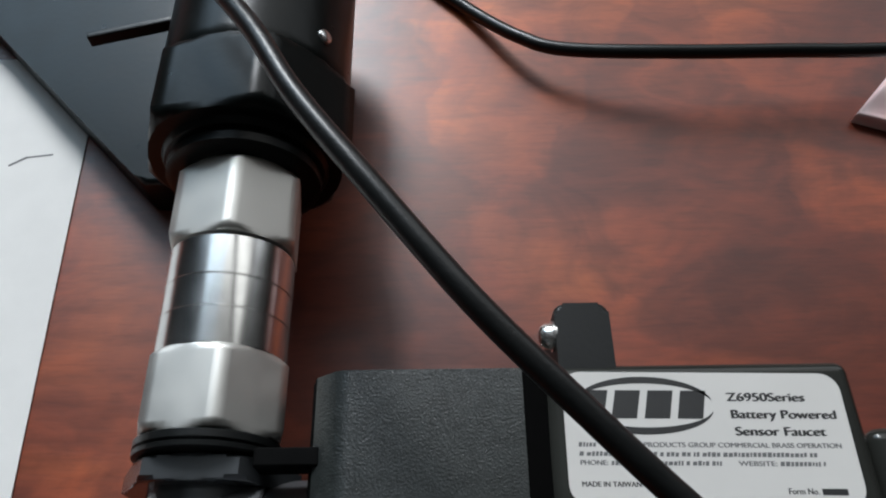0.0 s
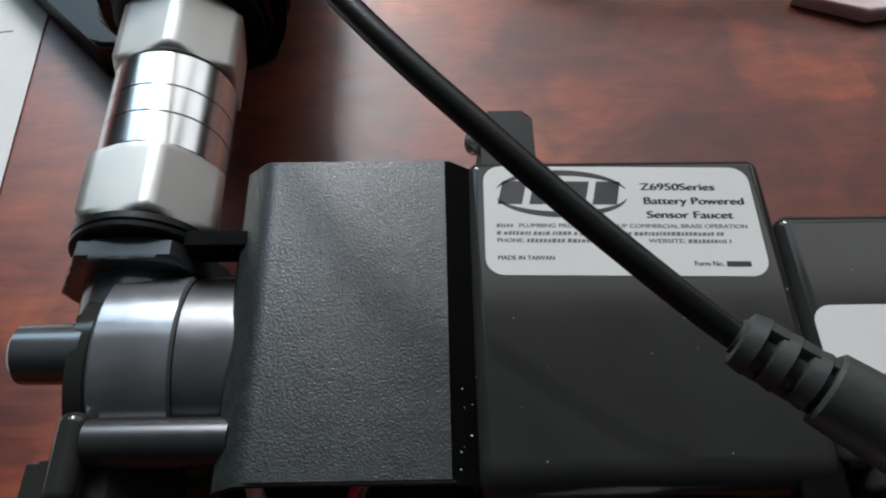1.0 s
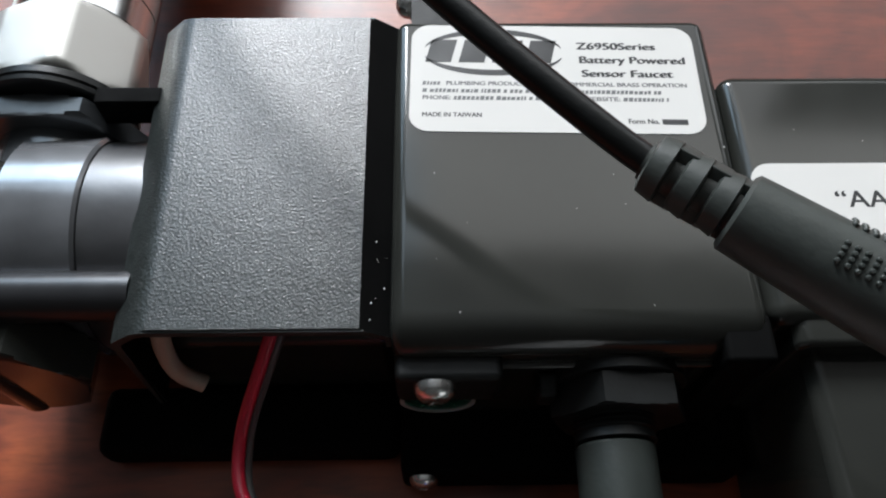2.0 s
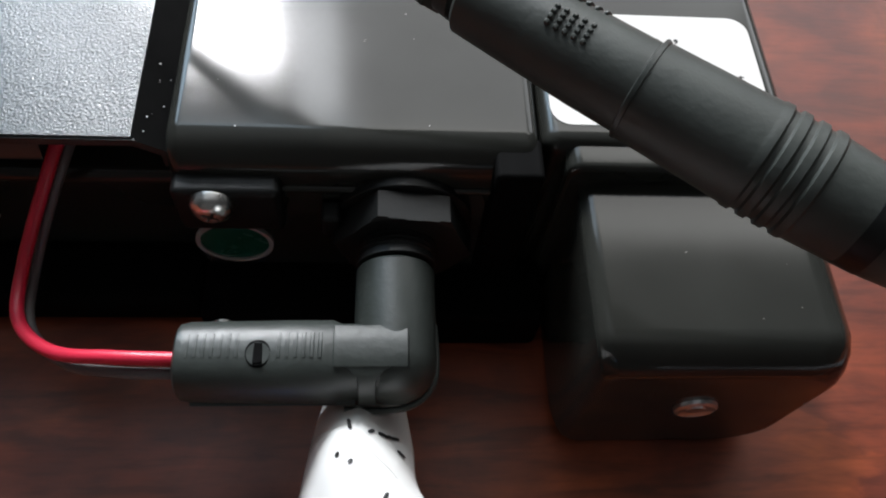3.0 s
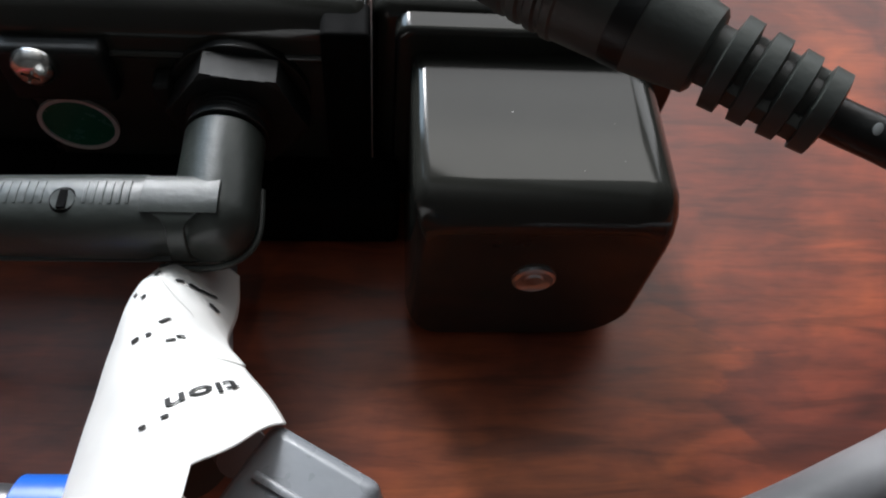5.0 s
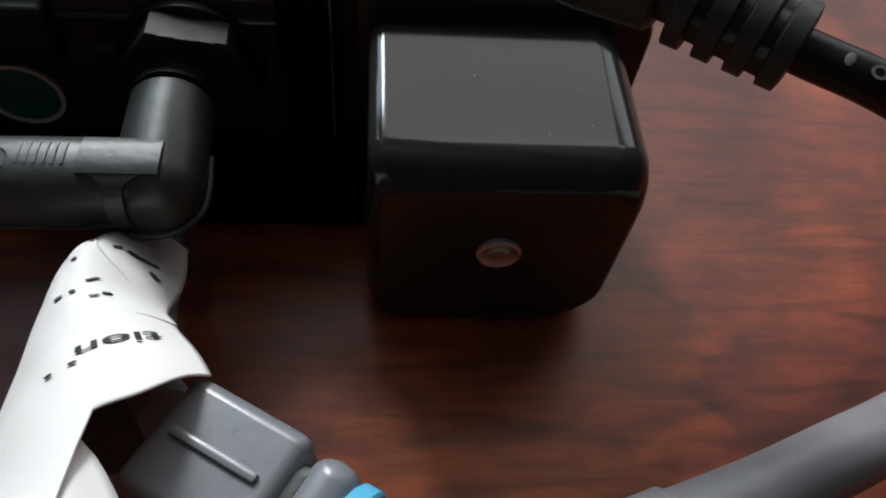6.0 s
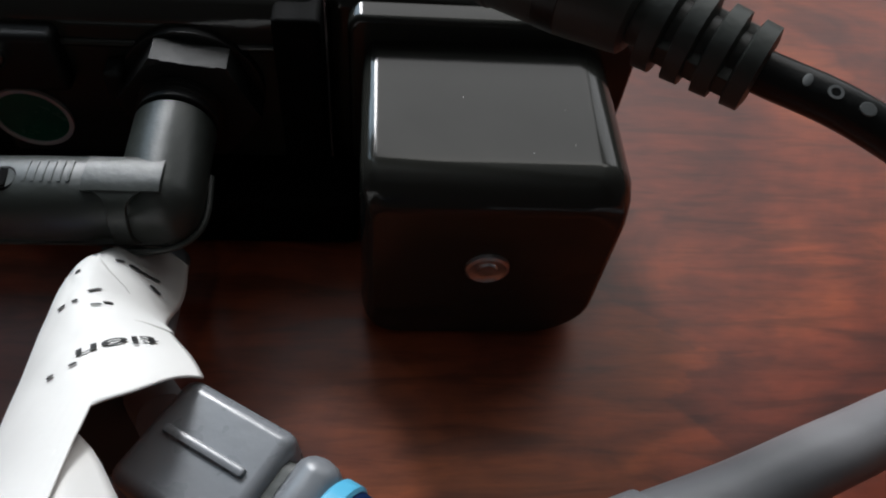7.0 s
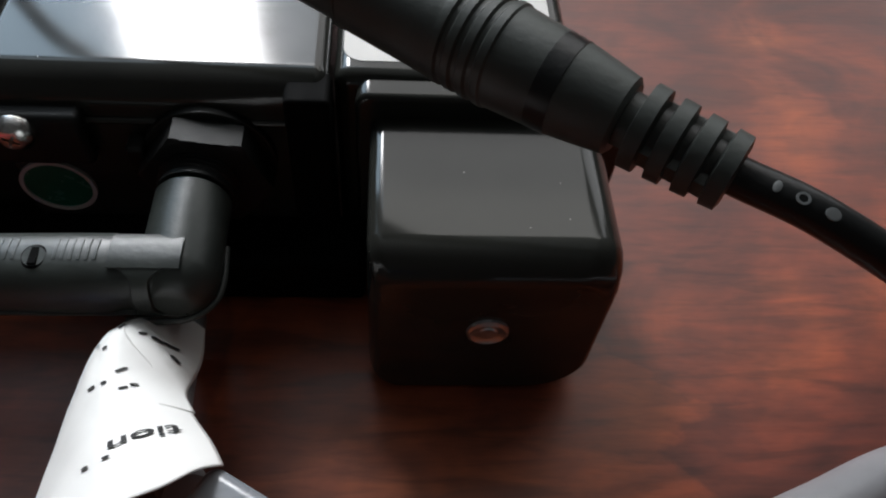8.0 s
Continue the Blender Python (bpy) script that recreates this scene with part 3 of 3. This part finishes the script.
for y, ins, drop in ((-8, 0, 0), (-34.0, 0, 0.0), (-36.5, 0.3, 0.9), (-38.6, 0.9, 2.6), (-39.8, 1.6, 4.4), (-40.3, 2.6, 6.0)):
    o = case_outline(85.6 + ins, 127.6 - ins, 0.3 + min(ins, 1.0), 41.3 - drop, (6.5, 2.6, 4.0, 9.0))
    rings.append([cap.verts.new((x, y, z)) for x, z in o])
for a, b in zip(rings, rings[1:]):
    for k in range(len(a)):
        cap.faces.new((a[k], a[(k + 1) % len(a)], b[(k + 1) % len(a)], b[k]))
cap.faces.new(rings[0][::-1])
cap.faces.new(rings[-1])
part("front_cap", cap, GLOSS, case, "glossy rounded battery compartment cap", 50)
part("cap_screw", lathe([(0, 3.7), (0.8, 3.6), (1.1, 3.1), (0.7, 2.6), (0.6, 1.7), (0.95, 1.4), (0.9, 0.5)], (106.2, -40.1, 22.3), (106.2, -50, 22.3), 40), CAPSCREW, case, "dished steel cap screw")
aa = part("battery_label", prism(round_rect(80.8, 118.6, -1.0, 24.0, 3.5), 46.9, 47.12), LABEL, case, "white battery size label")
lettering("lettering", "\u201cAA\u201d", 4.6, Matrix.Translation((94.0, 15.2, 47.12)), INK, aa, 0.16, 11.0)
lettering("lettering", "Battery Compartment", 2.6, Matrix.Translation((84.5, 9.0, 47.12)), INK, aa, 0.1, 31.0)

# ---- pipe coupling ----
A, B = Vector((-45.6, 45.0, 35.0)), Vector((-45.6, 108.0, 36.0))
AX = (B - A).normalized()


def along(d):
    return A + AX * d


pipe = thing("pipe_coupling", "satin chrome pipe coupling with two hex nuts", "pipe coupling", (-42, 75, 19))
part("lower_nut", hexagon(16.8, 15.5, along(0.5), along(20), radians(47), 1.8), CHROME, pipe)
part("sleeve", lathe([(0, 13.2), (0.4, 13.6), (8.0, 13.6), (8.25, 13.2), (8.5, 13.6), (15.2, 13.6), (15.45, 13.2), (15.7, 13.6), (24.4, 13.6), (25, 13.1)], along(17.0), along(60), 64), STEEL, pipe, "polished steel sleeve with two scribed lines")
part("upper_nut", hexagon(19.5, 15.4, along(42.5), along(70), radians(38), 1.8), CHROME, pipe)
part("gasket", lathe([(0, 13.2), (0.4, 14.2), (1.3, 14.3), (1.6, 13.6), (2.0, 14.3), (3.4, 14.3), (4.0, 13.2)], along(-3.2), along(5), 48), RUBBER, pipe, "black rubber gasket")

# ---- valve ----
valve = thing("solenoid_valve", "smoky grey plastic solenoid valve under the black hood", "valve", (-36, 16, 2))
DROP = Vector((0, 0, -5))
part("inlet_collar", hexagon(5.0, 17.8, along(-8.2) + DROP, along(0) + DROP, 0.0, 1.0), SMOKE, valve, "smoky grey six-sided inlet collar")
part("inlet_neck", lathe([(0, 12.0), (8.0, 12.0)], along(-16) + DROP, along(0) + DROP, 48), SMOKE, valve)
part("body", lathe([(0, 19.5), (1.0, 20.8), (14.5, 20.8), (15, 20.2)], (-48, 20.5, 25.4), (-20, 20.5, 25.4), 64), VALVE, valve)
part("coil", lathe([(0, 19.9), (28, 19.9)], (-32.8, 20.5, 25.4), (20, 20.5, 25.4), 64), DULL, valve, "dull grey metal coil can")
part("end_flange", lathe([(0, 17.5), (0.8, 19.0), (4.2, 19.6), (4.8, 19.0)], (-53.0, 19.5, 24.5), (-20, 19.5, 24.5), 64), GLOSS, valve, "dark glossy end flange")
part("neck", block(-57, -34, 20, 37, 4, 36, 3), VALVE, valve)
part("stub", lathe([(0, 4.6), (0.8, 5.5), (13, 5.7)], (-63.5, 20.5, 38.2), (-30, 20.5, 38.2), 32), SMOKE, valve, "black plastic stub pipe")
part("flange", block(-50.5, -45.0, -8.5, 7.5, 12, 46, 2.4), GLOSS, valve)
part("rod", lathe([(0, 4.2), (24, 4.2)], (-45.5, 2.4, 42.0), (0, 2.4, 42.0), 32), ROD, valve, "dark metal guide rod")
part("outlet_collar", hexagon(8.0, 15.5, (-47, 0.5, 27), (-47.5, -20, 27), radians(8), 0.8), GLOSS, valve, "dark hexagonal outlet collar")

# ---- black faucet body beyond the coupling ----
faucet = thing("faucet_body", "black plastic faucet body block with large hex nut", "faucet body", (-60, 150, 0))
part("hex_nut", hexagon(22, 26.2, along(68), along(90), radians(49), 2.5), FAUCET, faucet, "large black plastic hex nut")
part("collar", lathe([(0, 15), (1, 18), (3, 18.2), (3.3, 17.4), (4.2, 17.4), (4.5, 18.8), (6.5, 20)], along(62), along(80), 48), FAUCET, faucet)
part("barrel", lathe([(0, 22.4), (3, 23.6), (60, 23.6)], along(89), along(120), 56), FAUCET, faucet)
plate = prism([(-190, 237), (-137.6, 185), (-83.5, 127.5), (-80, 124.5), (-66, 123), (-56, 170), (-50, 330), (-150, 340)], 0.3, 10, 1.5)
for v in plate.verts:
    if v.co.z > 5:
        v.co.z += 0.10 * max(0.0, v.co.x + 120)
part("plate", plate, FAUCET, faucet, "dark sloping plastic base plate")
part("fin", block(-89, -58, 151.2, 153.2, 41.5, 45, 0.5, 2, Matrix.Translation((-75, 152.2, 0)) @ Matrix.Rotation(radians(16), 4, "Z") @ Matrix.Translation((75, -152.2, 0))), FAUCET, faucet)
part("rivet", lathe([(0, 2.0), (0.8, 1.8), (1.2, 1.0)], along(96) + Vector((18.7, 0, 14)), along(96) + Vector((28, 0, 21)), 16), SCREW, faucet, "small bright rivet")

# ---- power cord with inline connector ----
cord = thing("power_cord", "black power cord with ribbed inline connector above the boxes", "power cord", (90, -20, 72))
C0, C1 = Vector((54.3, 6.3, 74.1)), Vector((128.1, -47.5, 71.8))
CD = (C1 - C0).normalized()


def con(d):
    return C0 + CD * d


part("cord", tube([(-60, 150, 74), (-35.8, 112.3, 84), (-24, 90.7, 87), (-10.8, 71.8, 88), (5, 51.5, 86.5), (20.1, 36.2, 83), (32.0, 25.2, 79.5), (46.9, 12.0, 76), con(0), con(6)], 2.1), RUBBER, cord)
for k in range(3):
    part("strain_ring", lathe([(0, 3.4), (0.3, 4.0), (2.6, 4.4), (2.9, 3.6)], con(0.5 + 4.3 * k), con(30 + 4.3 * k), 24), CONNECTOR, cord)
part("strain_core", lathe([(0, 2.6), (14, 3.2)], con(0), con(14), 20), CONNECTOR, cord)
part("socket_housing", lathe([(0, 4.7), (0.5, 5.3), (18, 6.0), (25.0, 6.1), (25.3, 5.8)], con(12.6), con(60), 48), CONNECTOR, cord)
part("plug_housing", lathe([(0, 5.8), (0.3, 6.5), (15, 6.85), (15.3, 7.05), (16.3, 7.05), (16.6, 6.65), (17.2, 6.65), (17.5, 7.05), (18.5, 7.05), (18.8, 6.65), (19.4, 6.65), (19.7, 7.05), (20.7, 7.05), (21.0, 6.65), (21.6, 6.65), (21.9, 7.05), (22.9, 7.05), (23.2, 6.8), (29, 6.4), (33, 6.1), (39.4, 5.1), (39.9, 4.4)], con(38.0), con(90), 48), CONNECTOR, cord)
part("dark_band", lathe([(0, 6.3), (0.1, 6.43), (2.9, 6.25), (3.0, 6.05)], con(67.2), con(90), 48), RUBBER, cord, "smooth black band")
part("joint_rim", lathe([(0, 6.0), (0.2, 6.65), (0.8, 6.65), (1.0, 6.2)], con(37.5), con(90), 48), PLUG, cord, "paler moulded rim")
part("strain_core", lathe([(0, 3.6), (14, 2.8)], con(77.5), con(100), 20), CONNECTOR, cord)
for k in range(4):
    part("strain_ring", lathe([(0, 3.8), (0.3, 5.5 - 0.2 * k), (2.2, 5.4 - 0.2 * k), (2.5, 3.6)], con(79.4 + 3.5 * k), con(120), 24), CONNECTOR, cord)
part("cord_tail", tube([con(86), con(93), (138, -53.5, 71.0), (151, -61, 67), (168, -74, 62), (200, -100, 50), (260, -150, 20), (320, -190, 2.5)], 2.45), RUBBER, cord)
CUP = (Vector((0, 0, 1)) - CD * CD.z).normalized()
CSIDE = CD.cross(CUP)


def on_connector(d, deg, r):
    return con(d) + r * (math.cos(radians(deg)) * CUP + math.sin(radians(deg)) * CSIDE)


# webs that tie the strain rings together, leaving slots between them
for first, step, count, r, degs in ((2.9, 4.3, 3, 4.1, (-35, 150)), (81.6, 3.5, 3, 4.2, (-75, 105))):
    for k in range(count):
        for deg in degs:
            a, b = on_connector(first + step * k, deg, r - 0.9), on_connector(first + step * (k + 1) - 1.6, deg, r - 0.9)
            out = (on_connector(first, deg, 5) - con(first)).normalized()
            m = Matrix.Translation((a + b) / 2) @ Matrix((CD, CD.cross(out), out)).transposed().to_4x4()
            part("web", block(-1.6, 1.6, -1.5, 1.5, -0.9, 0.9, 0.3, 2, m), CONNECTOR, cord)
for angles in ((5, 13, 21, 29), (-30, -38, -46, -54)):
    for deg in angles:
        for k in range(5):
            part("grip_dot", lathe([(0, 0.42), (0.25, 0.36), (0.4, 0.2)], on_connector(24.8 + 1.25 * k, deg, 5.85), on_connector(24.8 + 1.25 * k, deg, 9), 8), PLUG, cord)
MARK = material("pale_moulded_print", (0.16, 0.17, 0.17), 0.5)
TAIL = smooth_path([con(93), (138, -53.5, 71.0), (151, -61, 67), (168, -74, 62)], 20)
for k, w, hollow in ((8, 1.0, False), (14, 1.7, True), (20, 1.8, False), (34, 1.2, False), (40, 1.6, False)):
    d = (TAIL[k + 1] - TAIL[k]).normalized()
    nrm = Vector((-0.2, -0.45, 0.87))
    nrm = (nrm - d * nrm.dot(d)).normalized()
    v = d.cross(nrm)
    bm = bmesh.new()
    rings = []
    for f, z in ((1.0, 2.3), (1.0, 2.52), (0.62, 2.52), (0.62, 2.3)) if hollow else ((1.0, 2.3), (1.0, 2.5), (0.8, 2.54)):
        rings.append([bm.verts.new((f * 0.5 * w * math.cos(g * math.pi / 8), f * 0.72 * math.sin(g * math.pi / 8), z)) for g in range(16)])
    for p, q in zip(rings, rings[1:]):
        for g in range(16):
            bm.faces.new((p[g], p[(g + 1) % 16], q[(g + 1) % 16], q[g]))
    if not hollow:
        bm.faces.new(rings[-1])
    bm.transform(Matrix.Translation(TAIL[k]) @ Matrix((d, v, nrm)).transposed().to_4x4())
    part("print_mark", bm, MARK, cord)

rear = thing("rear_cord", "thin black cord lying behind the control box", "cord", (40, 170, 0))
part("cord", tube([(-60, 270, 2.3), (-14, 228, 2.3), (6, 208, 2.4), (15.3, 197.4, 4.0), (27, 184, 8), (40.5, 175.4, 11), (73, 169, 16), (107, 169, 16), (137, 170, 15), (200, 176, 12), (300, 185, 2.3)], 2.2), RUBBER, rear)

# ---- paper tag and the lead under it ----
tag = thing("paper_tag", "creased white paper tag wrapped round a lead, with faded print", "paper tag", (55, -60, 10))
UPV = Vector((0, -0.57, 0.82))


TAG_L = smooth_path([(44, -38, 17), (43, -45, 22), (41, -55, 21), (39, -65, 20), (37.5, -75, 19), (38.5, -85, 22), (40, -95, 26), (42, -105, 31)], 8)
TAG_M = smooth_path([(50.5, -37, 24), (50, -47, 33), (51, -56, 40), (54, -67, 48), (57, -77, 55), (58.5, -86.5, 60), (60, -96, 64), (62, -106, 66)], 8)
TAG_R = smooth_path([(57.5, -38, 18), (58.8, -47, 22), (59.5, -55, 29), (65, -65, 44), (71.5, -75.3, 54), (75, -84, 58), (77, -92, 60), (79, -100, 62)], 8)


def tag_point(u, v):
    """u along the tag, 0 to 1; v across it, -1 to 1."""
    k = min(max(u, 0.0), 1.16) * 48
    i, f = int(k), k - int(k)
    left, mid, right = (some[i].lerp(some[i + 1], f) for some in (TAG_L, TAG_M, TAG_R))
    p = left * (v * (v - 1) / 2) + mid * (1 - v * v) + right * (v * (v + 1) / 2)
    fold = 1.5 * max(0.0, 1 - abs(v - 0.1 - 1.1 * (u - 0.22)) * 3.0) * max(0.0, 1 - abs(u - 0.32) * 3)
    crease = 0.8 * math.sin(11 * u + 3.4 * v) * (1 - u) ** 2 + 0.35 * abs(math.sin(19 * u - 5 * v)) * (1 - 0.6 * u) + 0.25 * abs(math.sin(9 * u + 7 * v))
    return p + UPV * (fold + crease)


NU, NV = 60, 52


def tag_sheet(name, first, last, lift):
    """A piece of the tag between first(v) and last(v) along it, lifted off the rest."""
    bm = bmesh.new()
    grid = []
    for i in range(NU + 1):
        row = []
        for j in range(NV + 1):
            v = j / NV * 2 - 1
            u = first(v) + (last(v) - first(v)) * i / NU
            row.append(bm.verts.new(tag_point(u, v) + UPV * lift * (1 - 0.5 * i / NU)))
        grid.append(row)
    for i in range(NU):
        for j in range(NV):
            bm.faces.new((grid[i][j], grid[i][j + 1], grid[i + 1][j + 1], grid[i + 1][j]))
    ob = part(name, bm, PAPER, tag, "", 30, False)
    mod = ob.modifiers.new("thickness", "SOLIDIFY")
    mod.thickness, mod.offset = 0.0002, 0.0


def flap_ends(v):
    return 0.13 + 0.05 * max(0.0, -v) + 0.27 * max(0.0, v + 0.05), 0.667 + 0.16 * min(1.0, max(0.0, 0.95 - 0.95 * v)) + 0.33 * min(1.0, max(0.0, 5.0 * (0.38 - v))) + 0.004 * math.sin(13 * v)


tag_sheet("wrap", lambda v: 0.0, lambda v: 0.5, -0.9)
tag_sheet("flap", lambda v: flap_ends(v)[0], lambda v: flap_ends(v)[1], 0.5)
curl = bmesh.new()
grid = []
for i in range(13):
    k = i / 12
    root = tag_point(0.84 + 0.3 * k, 0.24) - UPV * 0.3
    row = []
    for j in range(11):
        w = j / 10
        row.append(curl.verts.new(root + Vector((8.5 * k**0.8 + 0.8, 1.0, -5 * k)) * w + UPV * (1.8 * math.sin(math.pi * w) - 2.5 * w)))
    grid.append(row)
for i in range(12):
    for j in range(10):
        curl.faces.new((grid[i][j], grid[i][j + 1], grid[i + 1][j + 1], grid[i + 1][j]))
curl_ob = part("curl", curl, PAPER, tag, "", 30, False)
curl_mod = curl_ob.modifiers.new("thickness", "SOLIDIFY")
curl_mod.thickness, curl_mod.offset = 0.0002, 0.0


def tag_frame(u, v):
    """A point on the tag with the directions along it, across it and off it."""
    c = tag_point(u, v)
    du, dv = (tag_point(u + 0.01, v) - c) / 0.01, (tag_point(u, v + 0.02) - c) / 0.02
    nrm = dv.cross(du).normalized()
    return c, du, dv, (nrm if nrm.dot(UPV) > 0 else -nrm)


def sheet_lift(u, v):
    """How far the upper sheet lies off the tag's middle surface."""
    first, last = flap_ends(v)
    return 0.5 * (1 - 0.5 * (u - first) / (last - first)) if u > first else -0.9 * (1 - u)


def tag_print(name, shape, u0, v0, slope, lift=0.3):
    """Bends flat print onto the tag: x runs across it towards its left edge, y away from its top."""
    for vert in shape.verts:
        x, y = vert.co.x, vert.co.y
        _, du, _, _ = tag_frame(u0, v0)
        v = v0 - x * 0.082
        u = u0 + slope * (v0 - v) + y / du.length
        c, _, _, nrm = tag_frame(u, v)
        vert.co = c + UPV * sheet_lift(u, v) + nrm * lift
    part(name, shape, INK, tag, "", 35, False)


def flat_text(text, size, bold):
    cu = bpy.data.curves.new("print", "FONT")
    cu.body, cu.size, cu.offset, cu.space_character = text, size, bold, 1.03
    tmp = bpy.data.objects.new("print", cu)
    scene.collection.objects.link(tmp)
    bpy.context.view_layer.update()
    me = bpy.data.meshes.new_from_object(tmp.evaluated_get(bpy.context.evaluated_depsgraph_get()))
    bpy.data.objects.remove(tmp)
    bm = bmesh.new()
    bm.from_mesh(me)
    return bm


def flat_stroke(w, h, turn):
    """A short dash with rounded ends."""
    bm = bmesh.new()
    bm.faces.new([bm.verts.new((x, y, 0)) for x, y in round_rect(-w / 2, w / 2, -h / 2, h / 2, 0.48 * min(w, h), 3)])
    bm.transform(Matrix.Rotation(radians(turn), 4, "Z"))
    return bm


tag_print("lettering", flat_text("tion", 4.2, 0.06), 0.568, 0.80, 0.07, 0.3)
for u, v, w, h, turn in ((0.14, -0.12, 0.8, 1.6, 25), (0.235, -0.30, 0.9, 0.6, 40), (0.255, -0.08, 0.9, 0.6, 40),
                         (0.16, 0.26, 1.2, 0.7, 20), (0.165, 0.44, 1.3, 0.7, -15), (0.17, 0.54, 1.2, 0.7, 10), (0.17, 0.66, 1.5, 0.6, 10), (0.22, 0.74, 0.6, 1.6, 50),
                         (0.415, -0.06, 1.1, 0.7, 20), (0.41, 0.12, 0.8, 0.8, 20), (0.36, 0.30, 0.55, 1.9, -35), (0.435, 0.36, 1.1, 0.6, 25), (0.42, 0.47, 1.1, 0.8, 25),
                         (0.645, 0.24, 0.6, 0.4, 20), (0.655, 0.08, 0.6, 0.5, 20)):
    tag_print("print_bar", flat_stroke(1.25 * w, 1.25 * h, turn), u, v, 0.0)

lead = thing("grey_lead", "grey plugged lead with light blue band under the paper tag", "lead", (75, -80, 40))
# dark solid added in place of the shade inside the rolled paper
part("paper_shade_filler", lathe([(0, 4.0), (1.5, 6.0), (14, 6.3), (15, 5.5)], (50, -66, 32), (64.5, -79.5, 44), 32), CONNECTOR, lead, "dark filler for the shaded hollow inside the paper")
part("grey_core", tube([(52, -30, 8), (54, -45, 16), (60, -66, 36), (66, -76, 45)], 3.0), GREYTUBE, lead)
LD = Vector((0.84, -0.53, 0.12)).normalized()
LW = Vector((LD.y, -LD.x, 0)).normalized()
LN = LW.cross(LD)
LN = LN if LN.z > 0 else -LN
LM = Matrix.Translation((70.2, -75, 54.6)) @ Matrix((LD, LW, LN)).transposed().to_4x4()
part("body", block(0, 13.6, 0, 12.0, -8.5, 0, 1.5, 4, LM), LEADGREY, lead)
part("rib", block(2.0, 11.5, 5.2, 6.2, -0.6, 0.6, 0.35, 2, LM), LEADGREY, lead)
part("collar", block(14.0, 19.0, 0.2, 11.0, -8.2, -0.3, 2.2, 4, LM), LEADGREY, lead)
part("neck", block(13.0, 14.5, 1.8, 10.2, -7.2, -1.0, 1.5, 2, LM), CONNECTOR, lead, "dark groove between grey shells")
part("band", lathe([(0, 4.6), (0.3, 4.9), (1.8, 4.9), (2.1, 4.6)], LM @ Vector((18.8, 5.3, -4)), LM @ Vector((30, 5.3, -4)), 40), SKYBLUE, lead, "light blue band")
part("tip", lathe([(0, 4.5), (10, 4.3)], LM @ Vector((20.7, 5.3, -4)), LM @ Vector((40, 5.3, -4)), 32), NAVY, lead, "dark blue tip")

fitting = thing("blue_fitting", "blue collar on a small round metal fitting", "fitting", (36, -76, 5))
part("collar", lathe([(0, 5.0), (0.6, 5.8), (8, 5.8), (8.6, 5.2)], (31.0, -76.0, 17), (45, -76.3, 17), 40), BLUE, fitting)
part("ball", lathe([(0, 1.0), (1, 2.6), (3, 4.0), (6, 4.6), (9, 4.4), (10, 4.0)], (21.5, -75.8, 17), (33, -76, 17), 32), DULL, fitting)
part("leg", lathe([(0, 4.5), (12.5, 4.5)], (36, -76, 0.2), (36, -76, 24), 24), RUBBER, fitting)

sleeve2 = thing("grey_sleeve", "thick grey rubber sleeved cable lying off the table edge", "cable", (150, -78, 30))
part("ferrule", lathe([(0, 3.8), (0.8, 4.8), (7, 4.9), (7.4, 4.4)], (112.5, -88.8, 38), (130.5, -82.8, 37), 32), GREYTUBE, sleeve2)
part("cable", tube([(112.5, -88.8, 38.0), (130.5, -82.8, 37), (147.5, -76, 35), (172, -66, 25), (210, -58, 8), (260, -55, 4.6)], 4.4, 24), GREYTUBE, sleeve2)

# ---- paper and packet on the table ----
paper = thing("paper_sheet", "white sheet of paper lying on the table", "paper", (-160, 100, 0))
part("sheet", prism([(-99.8, 20), (-106.6, 155), (-108, 184), (-330, 181), (-320, 20)], 0.2, 0.6), PAPER, paper)
for x0, y0, x1, y1, w in ((-127.5, 140.6, -122.6, 143.8, 0.7), (-122.8, 143.6, -115.2, 144.6, 0.5)):
    d = Vector((x1 - x0, y1 - y0))
    part("print_bar", block(0, d.length, -w / 2, w / 2, 0.58, 0.66, 0, 1, Matrix.Translation((x0, y0, 0)) @ Matrix.Rotation(math.atan2(d.y, d.x), 4, "Z")), GREYINK, paper)
packet = thing("packet", "white and pink packet lying on the table", "packet", (150, 190, 0))
part("body", prism([(128.5, 154), (150, 145.5), (240, 160), (262, 236), (205, 236)], 0.3, 5, 1.8), PINK, packet)

# ---- dust ----
rng = random.Random(11)
bm = bmesh.new()
spots = [(rng.uniform(86, 120), rng.uniform(-33, -12), 41.32) for _ in range(2)] + [(111.4, -32.6, 41.32), (118.0, -30.7, 41.32)]
spots += [(rng.uniform(22, 78), rng.uniform(-4, 28), TOP + 0.02) for _ in range(9)]
spots += [(rng.uniform(84, 118), rng.uniform(28, 41), 47.02) for _ in range(3)]
for _ in range(9):
    x, y = rng.uniform(15.8, 20.0), rng.uniform(-5.5, 12)
    spots.append((x, y, 48.1 + (y + 6) * 0.0356 - 3.4 * (x - 15.5) / 5.1))
for x, y, z in spots:
    r = rng.choice((0.06, 0.08, 0.10, 0.16))
    bm.verts.ensure_lookup_table()
    bm.faces.new([bm.verts.new((x + r * math.cos(a) * rng.uniform(0.6, 1.2), y + r * math.sin(a), z)) for a in (0.2, 1.3, 2.6, 3.6, 5.0)])
dust = part("dust", bm, LABEL, None, "", 35, False)
tagged(dust, "pale dust specks on the glossy black boxes", "dust", kind="stuff")
